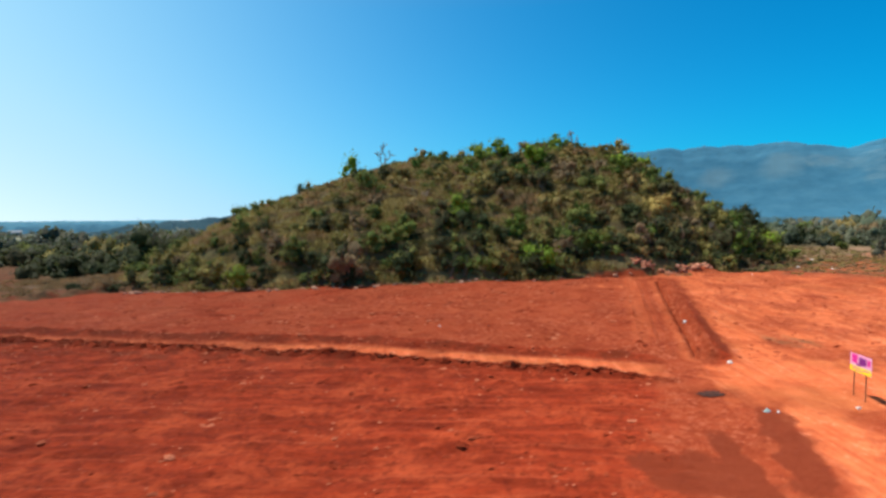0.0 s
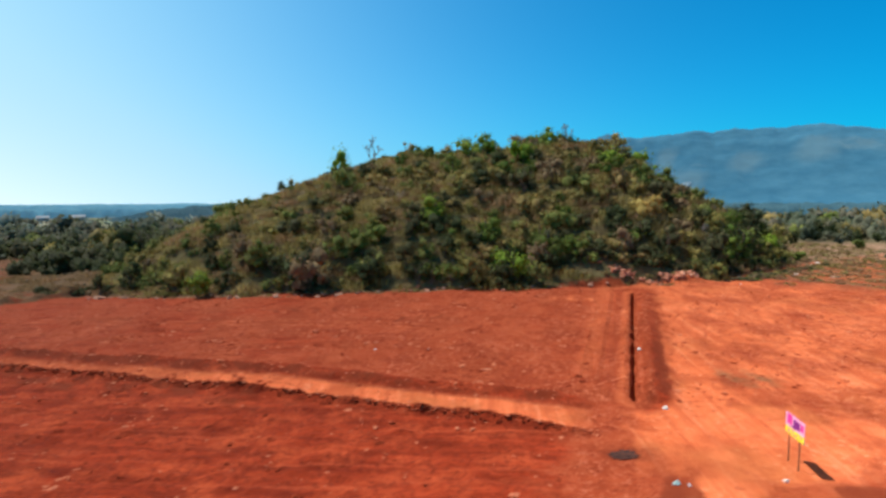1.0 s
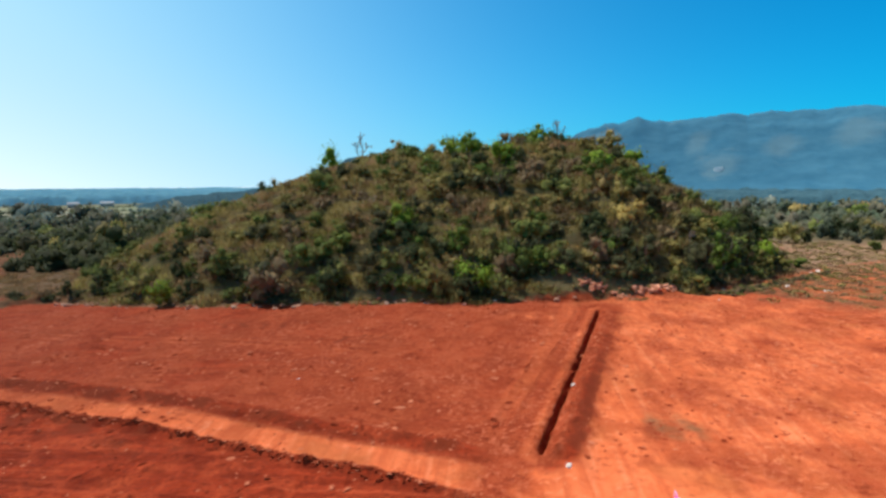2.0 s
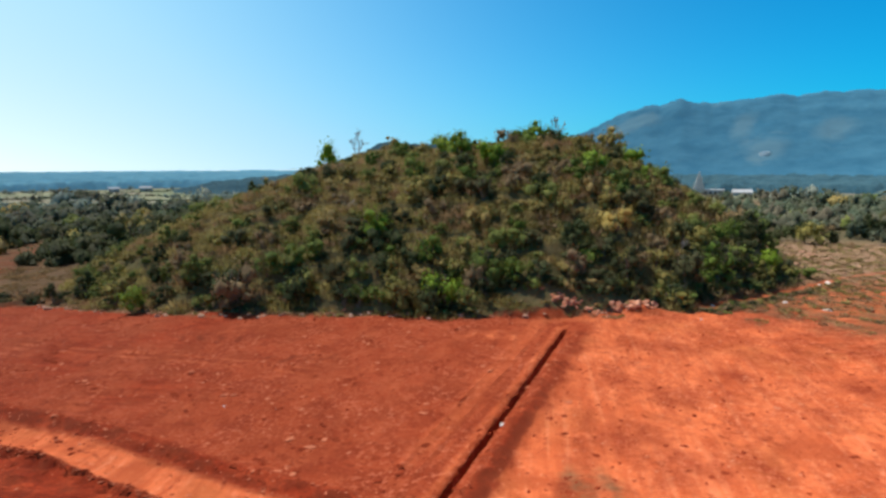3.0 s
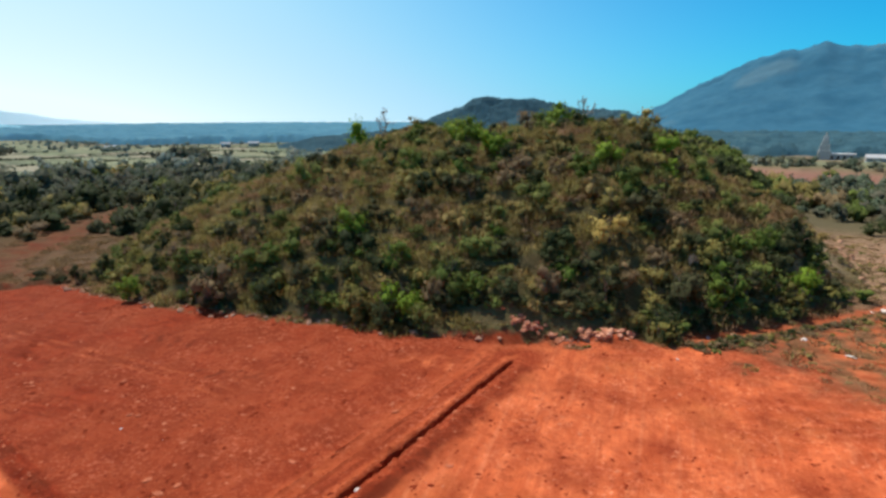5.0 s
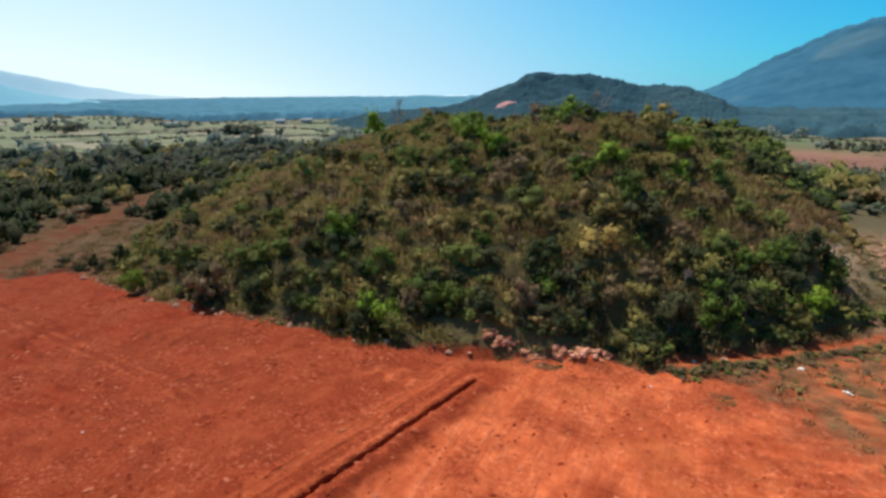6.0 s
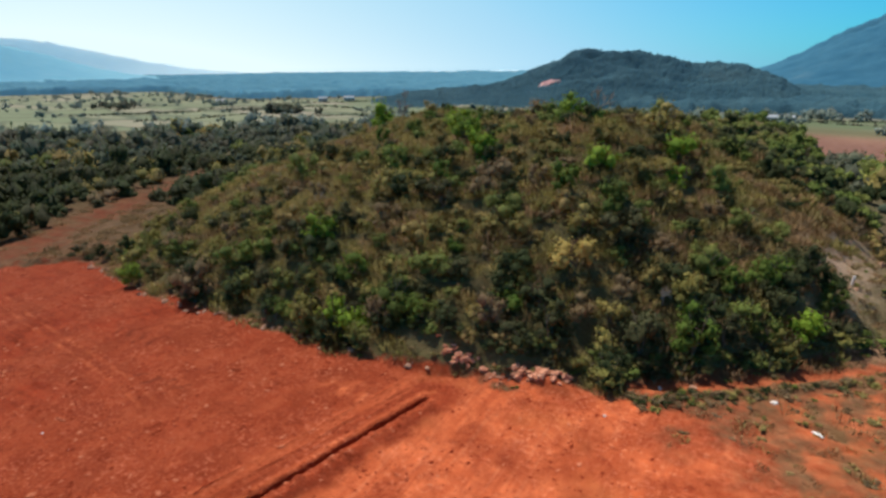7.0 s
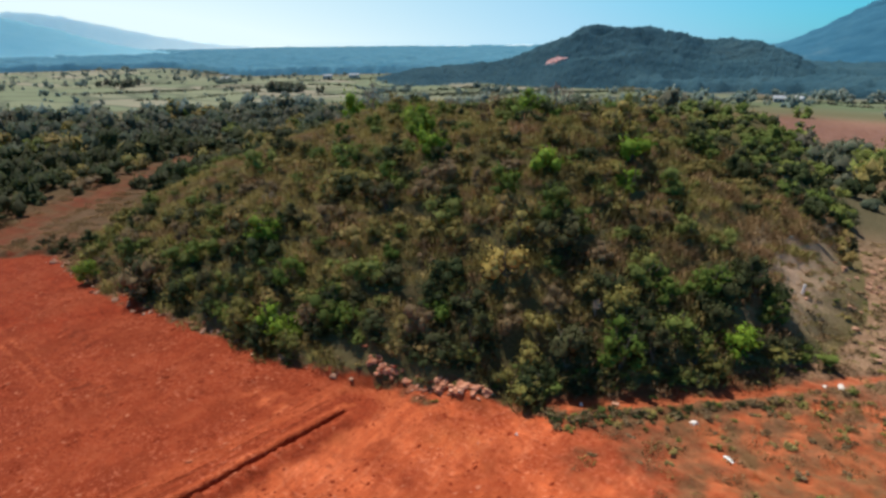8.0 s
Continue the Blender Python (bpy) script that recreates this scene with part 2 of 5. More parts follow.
def leaf_material(name, deep, pale, dry, dryness=0.3):
    """Foliage; each leaf spray and each plant has its own tone."""
    n = Nodes(name)
    leaf = n.add("ShaderNodeNewGeometry").outputs["Random Per Island"]
    plant = n.math("FRACT", n.math("ADD", n.attr("tint").outputs["Fac"], n.add("ShaderNodeObjectInfo").outputs["Random"]))
    colour = n.mix(n.math("ADD", n.math("MULTIPLY", leaf, 0.28), n.math("MULTIPLY", n.math("FRACT", n.math("MULTIPLY", plant, 7.3)), 0.66)), deep, pale)
    colour = n.mix(n.ramp(plant, (1.0 - dryness - 0.25, 0.0), (1.0 - dryness + 0.25, 0.85)), colour, dry)
    colour = n.mix(n.ramp(n.noise(0.09, 4), (0.42, 0.0), (0.62, 0.5)), colour, dry)
    colour = n.mix(n.ramp(n.noise(1.3, 4, 0.7), (0.36, 0.5), (0.58, 0.0)), colour, deep)
    n.finish(colour, 0.75)
    backlit = n.add("ShaderNodeBsdfTranslucent", Color=n.mix(0.5, colour, pale))
    blend = n.add("ShaderNodeMixShader", Fac=0.18)
    n.tree.links.new(n.bsdf.outputs[0], blend.inputs[1])
    n.tree.links.new(backlit.outputs[0], blend.inputs[2])
    n.tree.links.new(blend.outputs[0], n.tree.nodes["Material Output"].inputs["Surface"])
    return n.mat


def plain_material(name, a, b, scale=3.0, rough=0.8, bump=0.0, metal=0.0):
    n = Nodes(name)
    grain = n.noise(scale, 6, 0.65)
    n.bsdf.inputs["Metallic"].default_value = metal
    return n.finish(n.mix(n.ramp(grain, (0.3, 0.0), (0.7, 1.0)), a, b), rough, grain if bump else None, bump, 0.05)


SOIL, HILL_SOIL = soil_material(), hill_soil_material()
LEAF_OLIVE = leaf_material("olive_leaves", (0.110, 0.108, 0.029), (0.341, 0.315, 0.088), (0.355, 0.248, 0.103), 0.28)
LEAF_DRY = leaf_material("dry_leaves", (0.140, 0.099, 0.051), (0.308, 0.227, 0.117), (0.227, 0.158, 0.092), 0.4)
LEAF_STRAW = leaf_material("dry_stalks", (0.203, 0.133, 0.065), (0.376, 0.255, 0.125), (0.296, 0.181, 0.109), 0.35)
LEAF_STALK = leaf_material("olive_stalks", (0.158, 0.144, 0.048), (0.355, 0.312, 0.106), (0.330, 0.240, 0.110), 0.3)
LEAF_GREEN = leaf_material("green_leaves", (0.058, 0.093, 0.019), (0.208, 0.270, 0.063), (0.225, 0.216, 0.067), 0.2)
LEAF_BRIGHT = leaf_material("fresh_leaves", (0.09, 0.175, 0.014), (0.26, 0.39, 0.04), (0.22, 0.28, 0.05), 0.1)
LEAF_DARK = leaf_material("dark_leaves", (0.023, 0.038, 0.015), (0.079, 0.105, 0.038), (0.095, 0.087, 0.042), 0.15)
LEAF_YELLOW = leaf_material("yellow_leaves", (0.36, 0.27, 0.07), (0.70, 0.56, 0.21), (0.52, 0.38, 0.14), 0.2)
# Woodland green with some distance haze mixed into the colour.
LEAF_WOOD_HAZE = leaf_material("hazed_wood_leaves", (0.056, 0.086, 0.058), (0.142, 0.180, 0.112), (0.170, 0.140, 0.100), 0.28)
# Leaves of the farthest trees, paled and blued by painted haze.
LEAF_FAR_HAZE = leaf_material("hazed_far_leaves", (0.125, 0.195, 0.180), (0.25, 0.315, 0.265), (0.28, 0.29, 0.235), 0.25)
LEAF_LUSH = leaf_material("lush_leaves", (0.048, 0.094, 0.014), (0.145, 0.225, 0.038), (0.16, 0.19, 0.045), 0.1)
BARK = plain_material("bark", (0.10, 0.075, 0.055), (0.24, 0.19, 0.15), 6.0, 0.9, 0.4)
PALE_BARK = plain_material("pale_bark", (0.30, 0.24, 0.20), (0.48, 0.40, 0.34), 6.0, 0.9, 0.3)
LEAVES = {"straw": LEAF_STRAW, "stalk": LEAF_STALK, "olive": LEAF_OLIVE, "dry": LEAF_DRY, "green": LEAF_GREEN, "fresh": LEAF_BRIGHT, "dark": LEAF_DARK, "yellow": LEAF_YELLOW, "shade": LEAF_WOOD_HAZE, "lush": LEAF_LUSH, "far_wood": LEAF_FAR_HAZE}


# ---- the lie of the land ----
def smooth(a, b, x):
    u = np.clip((x - a) / (b - a), 0, 1)
    return u * u * (3 - 2 * u)


def ripple(x, y, size, seed, octaves=3):
    """Cheap smooth noise in -1..1 for arrays."""
    total, gain, norm = 0.0, 1.0, 0.0
    rng = np.random.RandomState(seed)
    for k in range(octaves):
        for _ in range(3):
            a, p, q = rng.uniform(0, math.tau), rng.uniform(0, math.tau), rng.uniform(0, math.tau)
            f = math.tau / size * rng.uniform(0.75, 1.3) * 2 ** k
            u, v = x * math.cos(a) + y * math.sin(a), -x * math.sin(a) + y * math.cos(a)
            total = total + gain * np.sin(u * f + p + 0.9 * np.sin(v * f * 0.63 + q))
        norm += gain * 1.7
        gain *= 0.55
    return total / norm


def along(x, y, pts):
    """Distance from a polyline, signed to its left, and the share of the way along it."""
    best, side, share = np.full(np.shape(x), 1e9), np.zeros(np.shape(x)), np.zeros(np.shape(x))
    for k, ((ax, ay), (bx, by)) in enumerate(zip(pts, pts[1:])):
        dx, dy = bx - ax, by - ay
        size = math.hypot(dx, dy)
        u = np.clip(((x - ax) * dx + (y - ay) * dy) / size ** 2, 0, 1)
        d = np.hypot(x - ax - u * dx, y - ay - u * dy)
        s = (dx * (y - ay) - dy * (x - ax)) / size
        near = d < best
        best, side, share = np.where(near, d, best), np.where(near, s, side), np.where(near, (k + u) / (len(pts) - 1), share)
    return best * np.where(side < 0, -1, 1), share


CROSS_PATH = [(-140, 87), (-80, 71.5), (-52, 65.2), (-30, 60.4), (-10, 56.8), (0, 53.7), (21, 48.4)]
TRENCH = [(24.5, 52.6), (36.4, 94.0)]
ROAD = [(46, 103), (42.2, 95), (38.6, 83), (33.2, 65), (30.2, 53), (27.4, 43), (25.0, 35), (22.5, 25), (18, 8), (8, -30), (-10, -90)]
DRAG_LINE = [(-62, 84), (-50.6, 82.5), (-29, 79.9), (-12.9, 78.6), (-1.7, 77.4), (6, 76)]
SIDE_TRACK = [(52, 105.5), (59.0, 108.9), (67.7, 115.1), (76.4, 122.5), (92.3, 137.3), (125, 158), (180, 180)]
RED_TRACK = [(-86, 98), (-104, 118), (-117, 140), (-131, 162), (-150, 200)]


def hill_share(x, y):
    """0 at the hill's middle, 1 at its foot."""
    dx = np.where(x < 8, (8 - x) / 82.0, (x - 8) / 84.0)
    dy = np.where(y < 160, (160 - y) / 61.5, (y - 160) / 125.0)
    d = (dx ** 3.2 + dy ** 3.2) ** (1 / 3.2)
    corner = 1 + ((x - 60) * 0.68 - (y - 110) * 0.73) / 62.0
    return np.maximum(d, corner) + 0.05 * np.exp(-((d - corner) / 0.12) ** 2)


def hill_height(x, y):
    d = hill_share(x, y) + 0.03 * ripple(x, y, 34, 5)
    dome = np.maximum(0, 1 - np.clip(d, 0, 1.0) ** 2.1) * (25.5 + 0.02 * x + 0.9 * ripple(x, y, 26, 6))
    return dome + 4.4 * np.exp(-((x - 40) / 21) ** 2 - ((y - 150) / 24) ** 2) + 3.0 * np.exp(-((x - 46) / 13) ** 2 - ((y - 184) / 34) ** 2) + 3.0 * np.exp(-((x + 14) / 17) ** 2 - ((y - 168) / 17) ** 2) + 1.3 * np.exp(-((x + 48) / 16) ** 2 - ((y - 142) / 18) ** 2) + 12.0 * np.exp(-((x - 66) / 19) ** 2 - ((y - 228) / 34) ** 2)


def base_height(x, y):
    u = np.clip((y - 40) / 58, 0, 1)
    lat = 0.15 + 0.85 * smooth(-75, 30, x)
    low = -2.6 * smooth(-70, -110, x) - 1.0 * smooth(150, 350, np.hypot(x, y))
    return 3.2 * u ** 1.2 * lat * (1 - 0.9 * smooth(180, 420, np.hypot(x, y))) - 0.2 + low


def land_height(x, y):
    z = base_height(x, y)
    near = 1 - smooth(110, 170, np.hypot(x - 10, y - 50))
    z = z + near * (0.10 * ripple(x, y, 14, 11) + 0.03 * ripple(x, y, 2.3, 58, 4))
    d, s = along(x, y, CROSS_PATH)
    fade = 1 - smooth(0.965, 1.0, s)
    wob = 0.6 * ripple(x, y, 9, 12, 4) + 0.4 * ripple(x, y, 2.1, 65)
    half = 1.25 + 0.5 * smooth(-60, 0, x)
    z = z + fade * (0.55 + 0.25 * wob) * np.exp(-((d - half - 2.0 - 0.4 * ripple(x, y, 8, 63, 4)) / 1.15) ** 2) * np.where(np.abs(d) < 8, 1, 0)
    lip = d + half + 0.55 + 0.35 * ripple(x, y, 5.0, 62, 4)
    z = z + fade * (0.62 + 0.35 * wob) * np.where(lip > 0, np.exp(-(lip / 0.7) ** 2), np.exp(-(lip / 0.32) ** 2))
    z = z - fade * 0.12 * np.exp(-(d / half) ** 4)
    low_field = smooth(-half - 0.8, -half - 1.8, d) * fade
    u = x * 0.2 + y * 0.98
    furrow = np.sin(u * 5.2 + 1.4 * ripple(x, y, 16, 13)) * (0.5 + 0.5 * ripple(x, y, 9, 14))
    z = z + near * low_field * (0.09 * furrow + 0.22 * np.abs(ripple(x, y, 3.0, 15, 4)) * (0.6 + 0.9 * ripple(x, y, 9, 60)))
    d, s = along(x, y, TRENCH)
    ends = smooth(0.0, 0.02, s) * (1 - smooth(0.985, 1.0, s))
    wob = ripple(x, y, 2.4, 16)
    z = z - ends * (0.95 + 0.15 * wob) * np.exp(-((d + 0.10 * wob + 0.10 * ripple(x, y, 1.1, 89, 3)) / 0.25) ** 4)
    z = z + ends * (0.18 + 0.10 * wob) * np.exp(-((d - 0.95) / 0.5) ** 2)
    rag = ripple(x, y, 1.3, 68, 3)
    crest = -1.35 + 0.3 * wob + 0.15 * rag
    bank = np.where(d > crest, np.exp(-((d - crest) / 0.6) ** 2), np.exp(-((d - crest) / 1.5) ** 2))
    z = z + ends * (0.60 + 0.18 * wob + 0.12 * rag) * bank * (1.25 - 0.45 * s)
    for off in (2.4, 3.5, 5.2):
        z = z + ends * 0.15 * (0.6 + 0.6 * ripple(x, y, 6, int(off * 10))) * np.exp(-((d - off) / 0.28) ** 2)
    h = hill_share(x, y)
    z = z + hill_height(x, y)
    z = z + 0.3 * np.exp(-((h - 1.0) / 0.018) ** 2) * (0.6 + 0.6 * ripple(x, y, 4, 17))
    z = z + 1.25 * np.exp(-((x - 46.0) / 5.5) ** 4 - ((y - 104.8) / 2.3) ** 4) + 0.8 * np.exp(-((x - 36.8) / 3.2) ** 4 - ((y - 102.4) / 1.9) ** 4)
    rough = smooth(60, 72, x) * smooth(70, 95, y) * near
    z = z + rough * 0.22 * ripple(x, y, 4.5, 18)
    d, s = along(x, y, SIDE_TRACK)
    z = z - 0.2 * np.exp(-(d / 1.1) ** 4) * smooth(0.02, 0.1, s)
    left = smooth(-66, -74, x + 0.3 * (y - 95)) * (1 - smooth(-140, -190, x))
    z = z + left * (0.35 * ripple(x, y, 11, 19) + 0.2)
    west = -(x + 62) * 0.72 + (y - 103) * 0.72
    z = z + 1.2 * np.exp(-((west - 2.0) / 0.95) ** 2) * smooth(-58, -63, x) * (1 - smooth(-150, -200, x)) * (0.8 + 0.5 * ripple(x, y, 6, 69))
    far = smooth(300, 700, np.hypot(x, y))
    z = z + far * 1.5 * ripple(x, y, 260, 20)
    return z


def red_extent(x, y):
    """1 where the bare red field lies."""
    e = 1 - smooth(-1.2, 1.2, -(x + 62) * 0.72 + (y - 103) * 0.72 + 1.2 * ripple(x, y, 7, 21))
    edge_y = 97.2 + 0.00105 * np.maximum(x, 0) ** 2 + 0.0022 * np.minimum(x + 10, 0) ** 2 + 1.4 * ripple(x, y, 8, 22) + 2.0 * np.exp(-((x - 41) / 7) ** 2) + 4.6 * smooth(42, 53, x)
    e = e * (1 - smooth(-0.7, 0.7, y - edge_y))
    e = e * (1 - smooth(-13, 9, (x - 63.5) * 0.62 + (y - 107) * 0.78 + 6.0 * ripple(x, y, 10, 23, 4)) * smooth(58, 64, x))
    e = e * (1 - smooth(96, 108, x + 0.3 * ripple(x, y, 9, 24) * 10))
    return e * (1 - smooth(-130, -175, y))


def field_end(az):
    """How far the farmland reaches in each direction before the forest begins."""
    return 1350 - 430 * smooth(-59, -50, az) - 350 * smooth(-24, -9, az)


def soils(x, y):
    """Driven earth, ploughed earth with bank shadow, dry grass, moist earth with bank shadow; and farmland, fallow,
    woodland floor.
    """
    d, s = along(x, y, CROSS_PATH)
    fade = 1 - smooth(0.97, 1.0, s)
    half = 1.25 + 0.5 * smooth(-60, 0, x)
    path = fade * (1 - smooth(half - 0.35, half + 0.45, np.abs(d))) * (0.45 + 0.55 * smooth(-34, -8, x))
    dr, _ = along(x, y, ROAD)
    road = (0.9 - 0.25 * smooth(58, 70, y)) * (1 - smooth(1.1, 3.2, np.abs(dr - 0.3) + 0.8 * ripple(x, y, 6, 31, 4)))
    junction = 1 - smooth(4.5, 8.5, np.hypot((x - 31.5) * 0.75, y - 46) + 1.3 * ripple(x, y, 6, 32))
    dt, st = along(x, y, TRENCH)
    east = smooth(-2.6, -6.0, dt) * smooth(30, 48, y) * (0.5 + 0.34 * ripple(x, y, 11, 33, 4))
    spoil = 0.45 * np.exp(-((dt - 1.0) / 0.6) ** 2) + 0.35 * np.exp(-((dt - 4.5) / 1.6) ** 2) * smooth(60, 75, y + 8)
    driven = np.clip(np.maximum.reduce([path, road, 0.95 * junction, east, spoil]), 0, 1)
    below = fade * smooth(-half - 0.1, -half - 0.9, d)
    plough_shadow = below * (1 - smooth(14, 22, x + 2.0 * ripple(x, y, 7, 34) + 0.35 * (44 - y)))
    # Path's upper bank: the shadow on its near side painted dark.
    plough_shadow = np.maximum(plough_shadow, 0.95 * fade * np.exp(-((d - half - 1.3) / 1.0) ** 4))
    # Trench bank: its shadowed east side put into the soil colour.
    plough_shadow = np.maximum(plough_shadow, (0.85 - 0.45 * smooth(0.3, 0.75, st)) * np.exp(-((dt + 2.3) / 0.75) ** 2))
    # Mottled, and darker westward to stand in for shadowed rough soil.
    plough_shadow = np.maximum(plough_shadow, fade * (0.14 + 0.2 * smooth(0, -30, x) + 0.42 * ripple(x, y, 22, 64)) * smooth(half, half + 3, d) * smooth(26, -14, x))
    rag = 0.5 * ripple(x, y, 3.5, 85, 4)
    # A moist patch and two dark strips west of the road.
    damp_shadow = 0.8 * np.exp(-((x - 13.6 + 0.12 * (y - 30) + rag) / 3.0) ** 6 - ((y - 29.8 + rag) / 2.9) ** 6)
    damp_shadow = np.maximum(damp_shadow, 0.85 * np.exp(-((x - 16.9 - 0.15 * (y - 31) + 0.5 * rag) / 0.95) ** 4 - ((y - 30.5) / 5.4) ** 6))
    damp_shadow = np.maximum(damp_shadow, 0.8 * np.exp(-((x - 19.0 - 0.36 * (y - 27) + 0.9 * rag) / 1.45) ** 4 - ((y - 33) / 7.2) ** 8))
    # The same bank shadow, painted again in the darkest tone.
    damp_shadow = np.maximum(damp_shadow, fade * 0.68 * np.exp(-((d - half - 1.25) / 0.95) ** 4) * (0.8 + 0.45 * ripple(x, y, 6, 86)))
    # Darker band below the path, towards the west.
    damp_shadow = np.maximum(damp_shadow, fade * 0.62 * smooth(-half - 0.2, -half - 0.9, d) * smooth(-half - 7, -half - 3, d) * smooth(8, -16, x) * (0.6 + 0.6 * ripple(x, y, 5, 87)))
    dl, ls = along(x, y, DRAG_LINE)
    drag = (1 - smooth(0.98, 1.0, ls)) * (0.55 + 0.5 * ripple(x, y, 7, 91))
    driven = np.maximum(driven, np.clip(0.62 * drag * (np.exp(-((dl - 0.9) / 0.3) ** 2) + np.exp(-((dl + 0.8) / 0.3) ** 2)), 0, 1))
    damp_shadow = np.maximum(damp_shadow, 0.5 * drag * np.exp(-(dl / 0.45) ** 2))
    damp_shadow = np.maximum(damp_shadow, 0.62 * np.exp(-((x - 2.5) / 6.0) ** 4 - ((y - 79.3 - 0.12 * x) / 1.7) ** 4) * (0.55 + 0.8 * ripple(x, y, 2.8, 92, 4)))
    damp_shadow = np.maximum(damp_shadow, 0.55 * np.exp(-((x + 14) / 9.0) ** 4 - ((y - 86) / 1.8) ** 4) * (0.4 + 0.9 * ripple(x, y, 3.2, 93, 4)))
    driven = np.maximum(driven, 0.6 * np.exp(-((x - 26.5) / 4.5) ** 4 - ((y - 90.5) / 2.2) ** 4) * (0.5 + 0.7 * ripple(x, y, 2.6, 94, 4)))
    # More painted shadow down the trench bank's east side.
    damp_shadow = np.maximum(damp_shadow, 0.6 * np.exp(-((dt + 2.5 + 0.3 * rag) / 0.75) ** 4) * smooth(0.0, 0.04, st) * (1 - 0.5 * smooth(0.3, 0.75, st)))
    # Dark patch near the signboard.
    damp_shadow = np.maximum(damp_shadow, 0.9 * np.exp(-((x - 34.3) / 1.9) ** 4 - ((y - 37.5) / 2.2) ** 4))
    damp_shadow = np.maximum(damp_shadow, 0.5 * np.exp(-((x - 21.6) / 2.6) ** 4 - ((y - 43.0) / 1.3) ** 4))
    weeds = 0.55 * np.exp(-((x - 36.6) / 3.0) ** 4 - ((y - 58.0) / 2.6) ** 4) * (0.7 + 0.5 * ripple(x, y, 3, 67))
    red = red_extent(x, y)
    side, ss_ = along(x, y, SIDE_TRACK)
    bare = (1 - smooth(0.35, 1.5, np.abs(side) + 0.5 * ripple(x, y, 4, 35))) * smooth(0.0, 0.05, ss_)
    rt, rs = along(x, y, RED_TRACK)
    bare2 = (1 - smooth(3.0, 13.5, np.abs(rt) + 2.2 * ripple(x, y, 9, 36) + 2.5 * rs)) * (0.85 + 0.25 * ripple(x, y, 12, 52))
    waste = smooth(-60, -66, x) * (1 - smooth(108, 120, y)) * smooth(-112, -98, x) * (0.55 + 0.4 * ripple(x, y, 7, 90, 4))
    bare2 = np.maximum(bare2, waste)
    orange = smooth(69, 78, x + 0.4 * (y - 105)) * (1 - smooth(-2, 3, y - 108 - 0.9 * (x - 66))) * smooth(80, 88, y) * (0.27 + 0.36 * ripple(x, y, 6, 37, 4))
    keep = np.maximum.reduce([red, 0.58 * bare, np.clip(0.75 * bare2 - 0.25 + 0.35 * ripple(x, y, 5, 53), 0, 0.7), np.clip(orange, 0, 1)])
    driven = np.clip(driven * red + (bare * 0.5 + np.clip(2.4 * orange, 0, 0.7)) * (1 - red), 0, 1)
    r, az = np.hypot(x - 60, y - 40), np.degrees(np.arctan2(x - 60, y - 40))
    past = field_end(az)
    farm = smooth(440, 500, r + 55 * smooth(-12, -5, az) + 45 * ripple(x, y, 90, 38)) * (1 - smooth(-30, 50, r + 40 * ripple(x, y, 120, 39) - past))
    fallow = smooth(300, 330, r) * (1 - smooth(400, 440, r)) * smooth(-6, -3, az) * (1 - smooth(16, 22, az))
    wood = smooth(-20, 60, r - past)
    floor = smooth(100, 125, r) * (1 - smooth(440, 500, r)) * np.maximum(smooth(-120, -150, x + 0.45 * (y - 130)), smooth(185, 215, y)) * (1 - fallow)
    floor = np.maximum(floor, 0.40 * smooth(-60, -66, x) * (1 - np.clip(red + bare2, 0, 1))) * (hill_share(x, y) > 1.0)
    stony = (1 - smooth(0.86, 1.0, hill_share(x, y))) * smooth(-4, 4, (x - 79) * 0.95 + (y - 128) * 0.1 + 3 * ripple(x, y, 14, 45)) * (1 - smooth(185, 200, y))
    driven = np.where(hill_share(x, y) < 1.0, stony, driven)
    thin = np.maximum(smooth(54, 60, x) * smooth(80, 88, y) * (1 - smooth(126, 140, y)), 0.9 * (1 - smooth(6, 16, np.abs(rt))) * smooth(-70, -80, x))
    dry = np.maximum(weeds, 1 - keep) * (1 - thin * np.clip(0.14 + 0.32 * ripple(x, y, 7, 57, 4), 0, 0.5))
    q = (x - 63.5) * 0.62 + (y - 107) * 0.78
    dry = dry * (1 - smooth(56, 62, x) * (1 - smooth(118, 128, y)) * 0.5 * (1 - smooth(-5, 9, q + 4 * ripple(x, y, 12, 88))))
    return np.stack([driven, np.clip(plough_shadow * red + 0.9 * bare2 * (1 - red), 0, 1), dry, damp_shadow * red + 0.72 * np.clip(bare2, 0, 1) * (1 - red)], -1), np.stack([farm, fallow, wood, floor], -1)


def spaced(lo, hi, step, reach, grow=1.13):
    """Grid lines: even between lo and hi, then wider and wider out to the reach."""
    inner = list(np.arange(lo, hi + step / 2, step))
    up, down, s = [inner[-1]], [inner[0]], step
    while up[-1] < reach or down[-1] > -reach:
        s *= grow
        up.append(up[-1] + s), down.append(down[-1] - s)
    return np.array(down[:0:-1] + inner + up[1:])


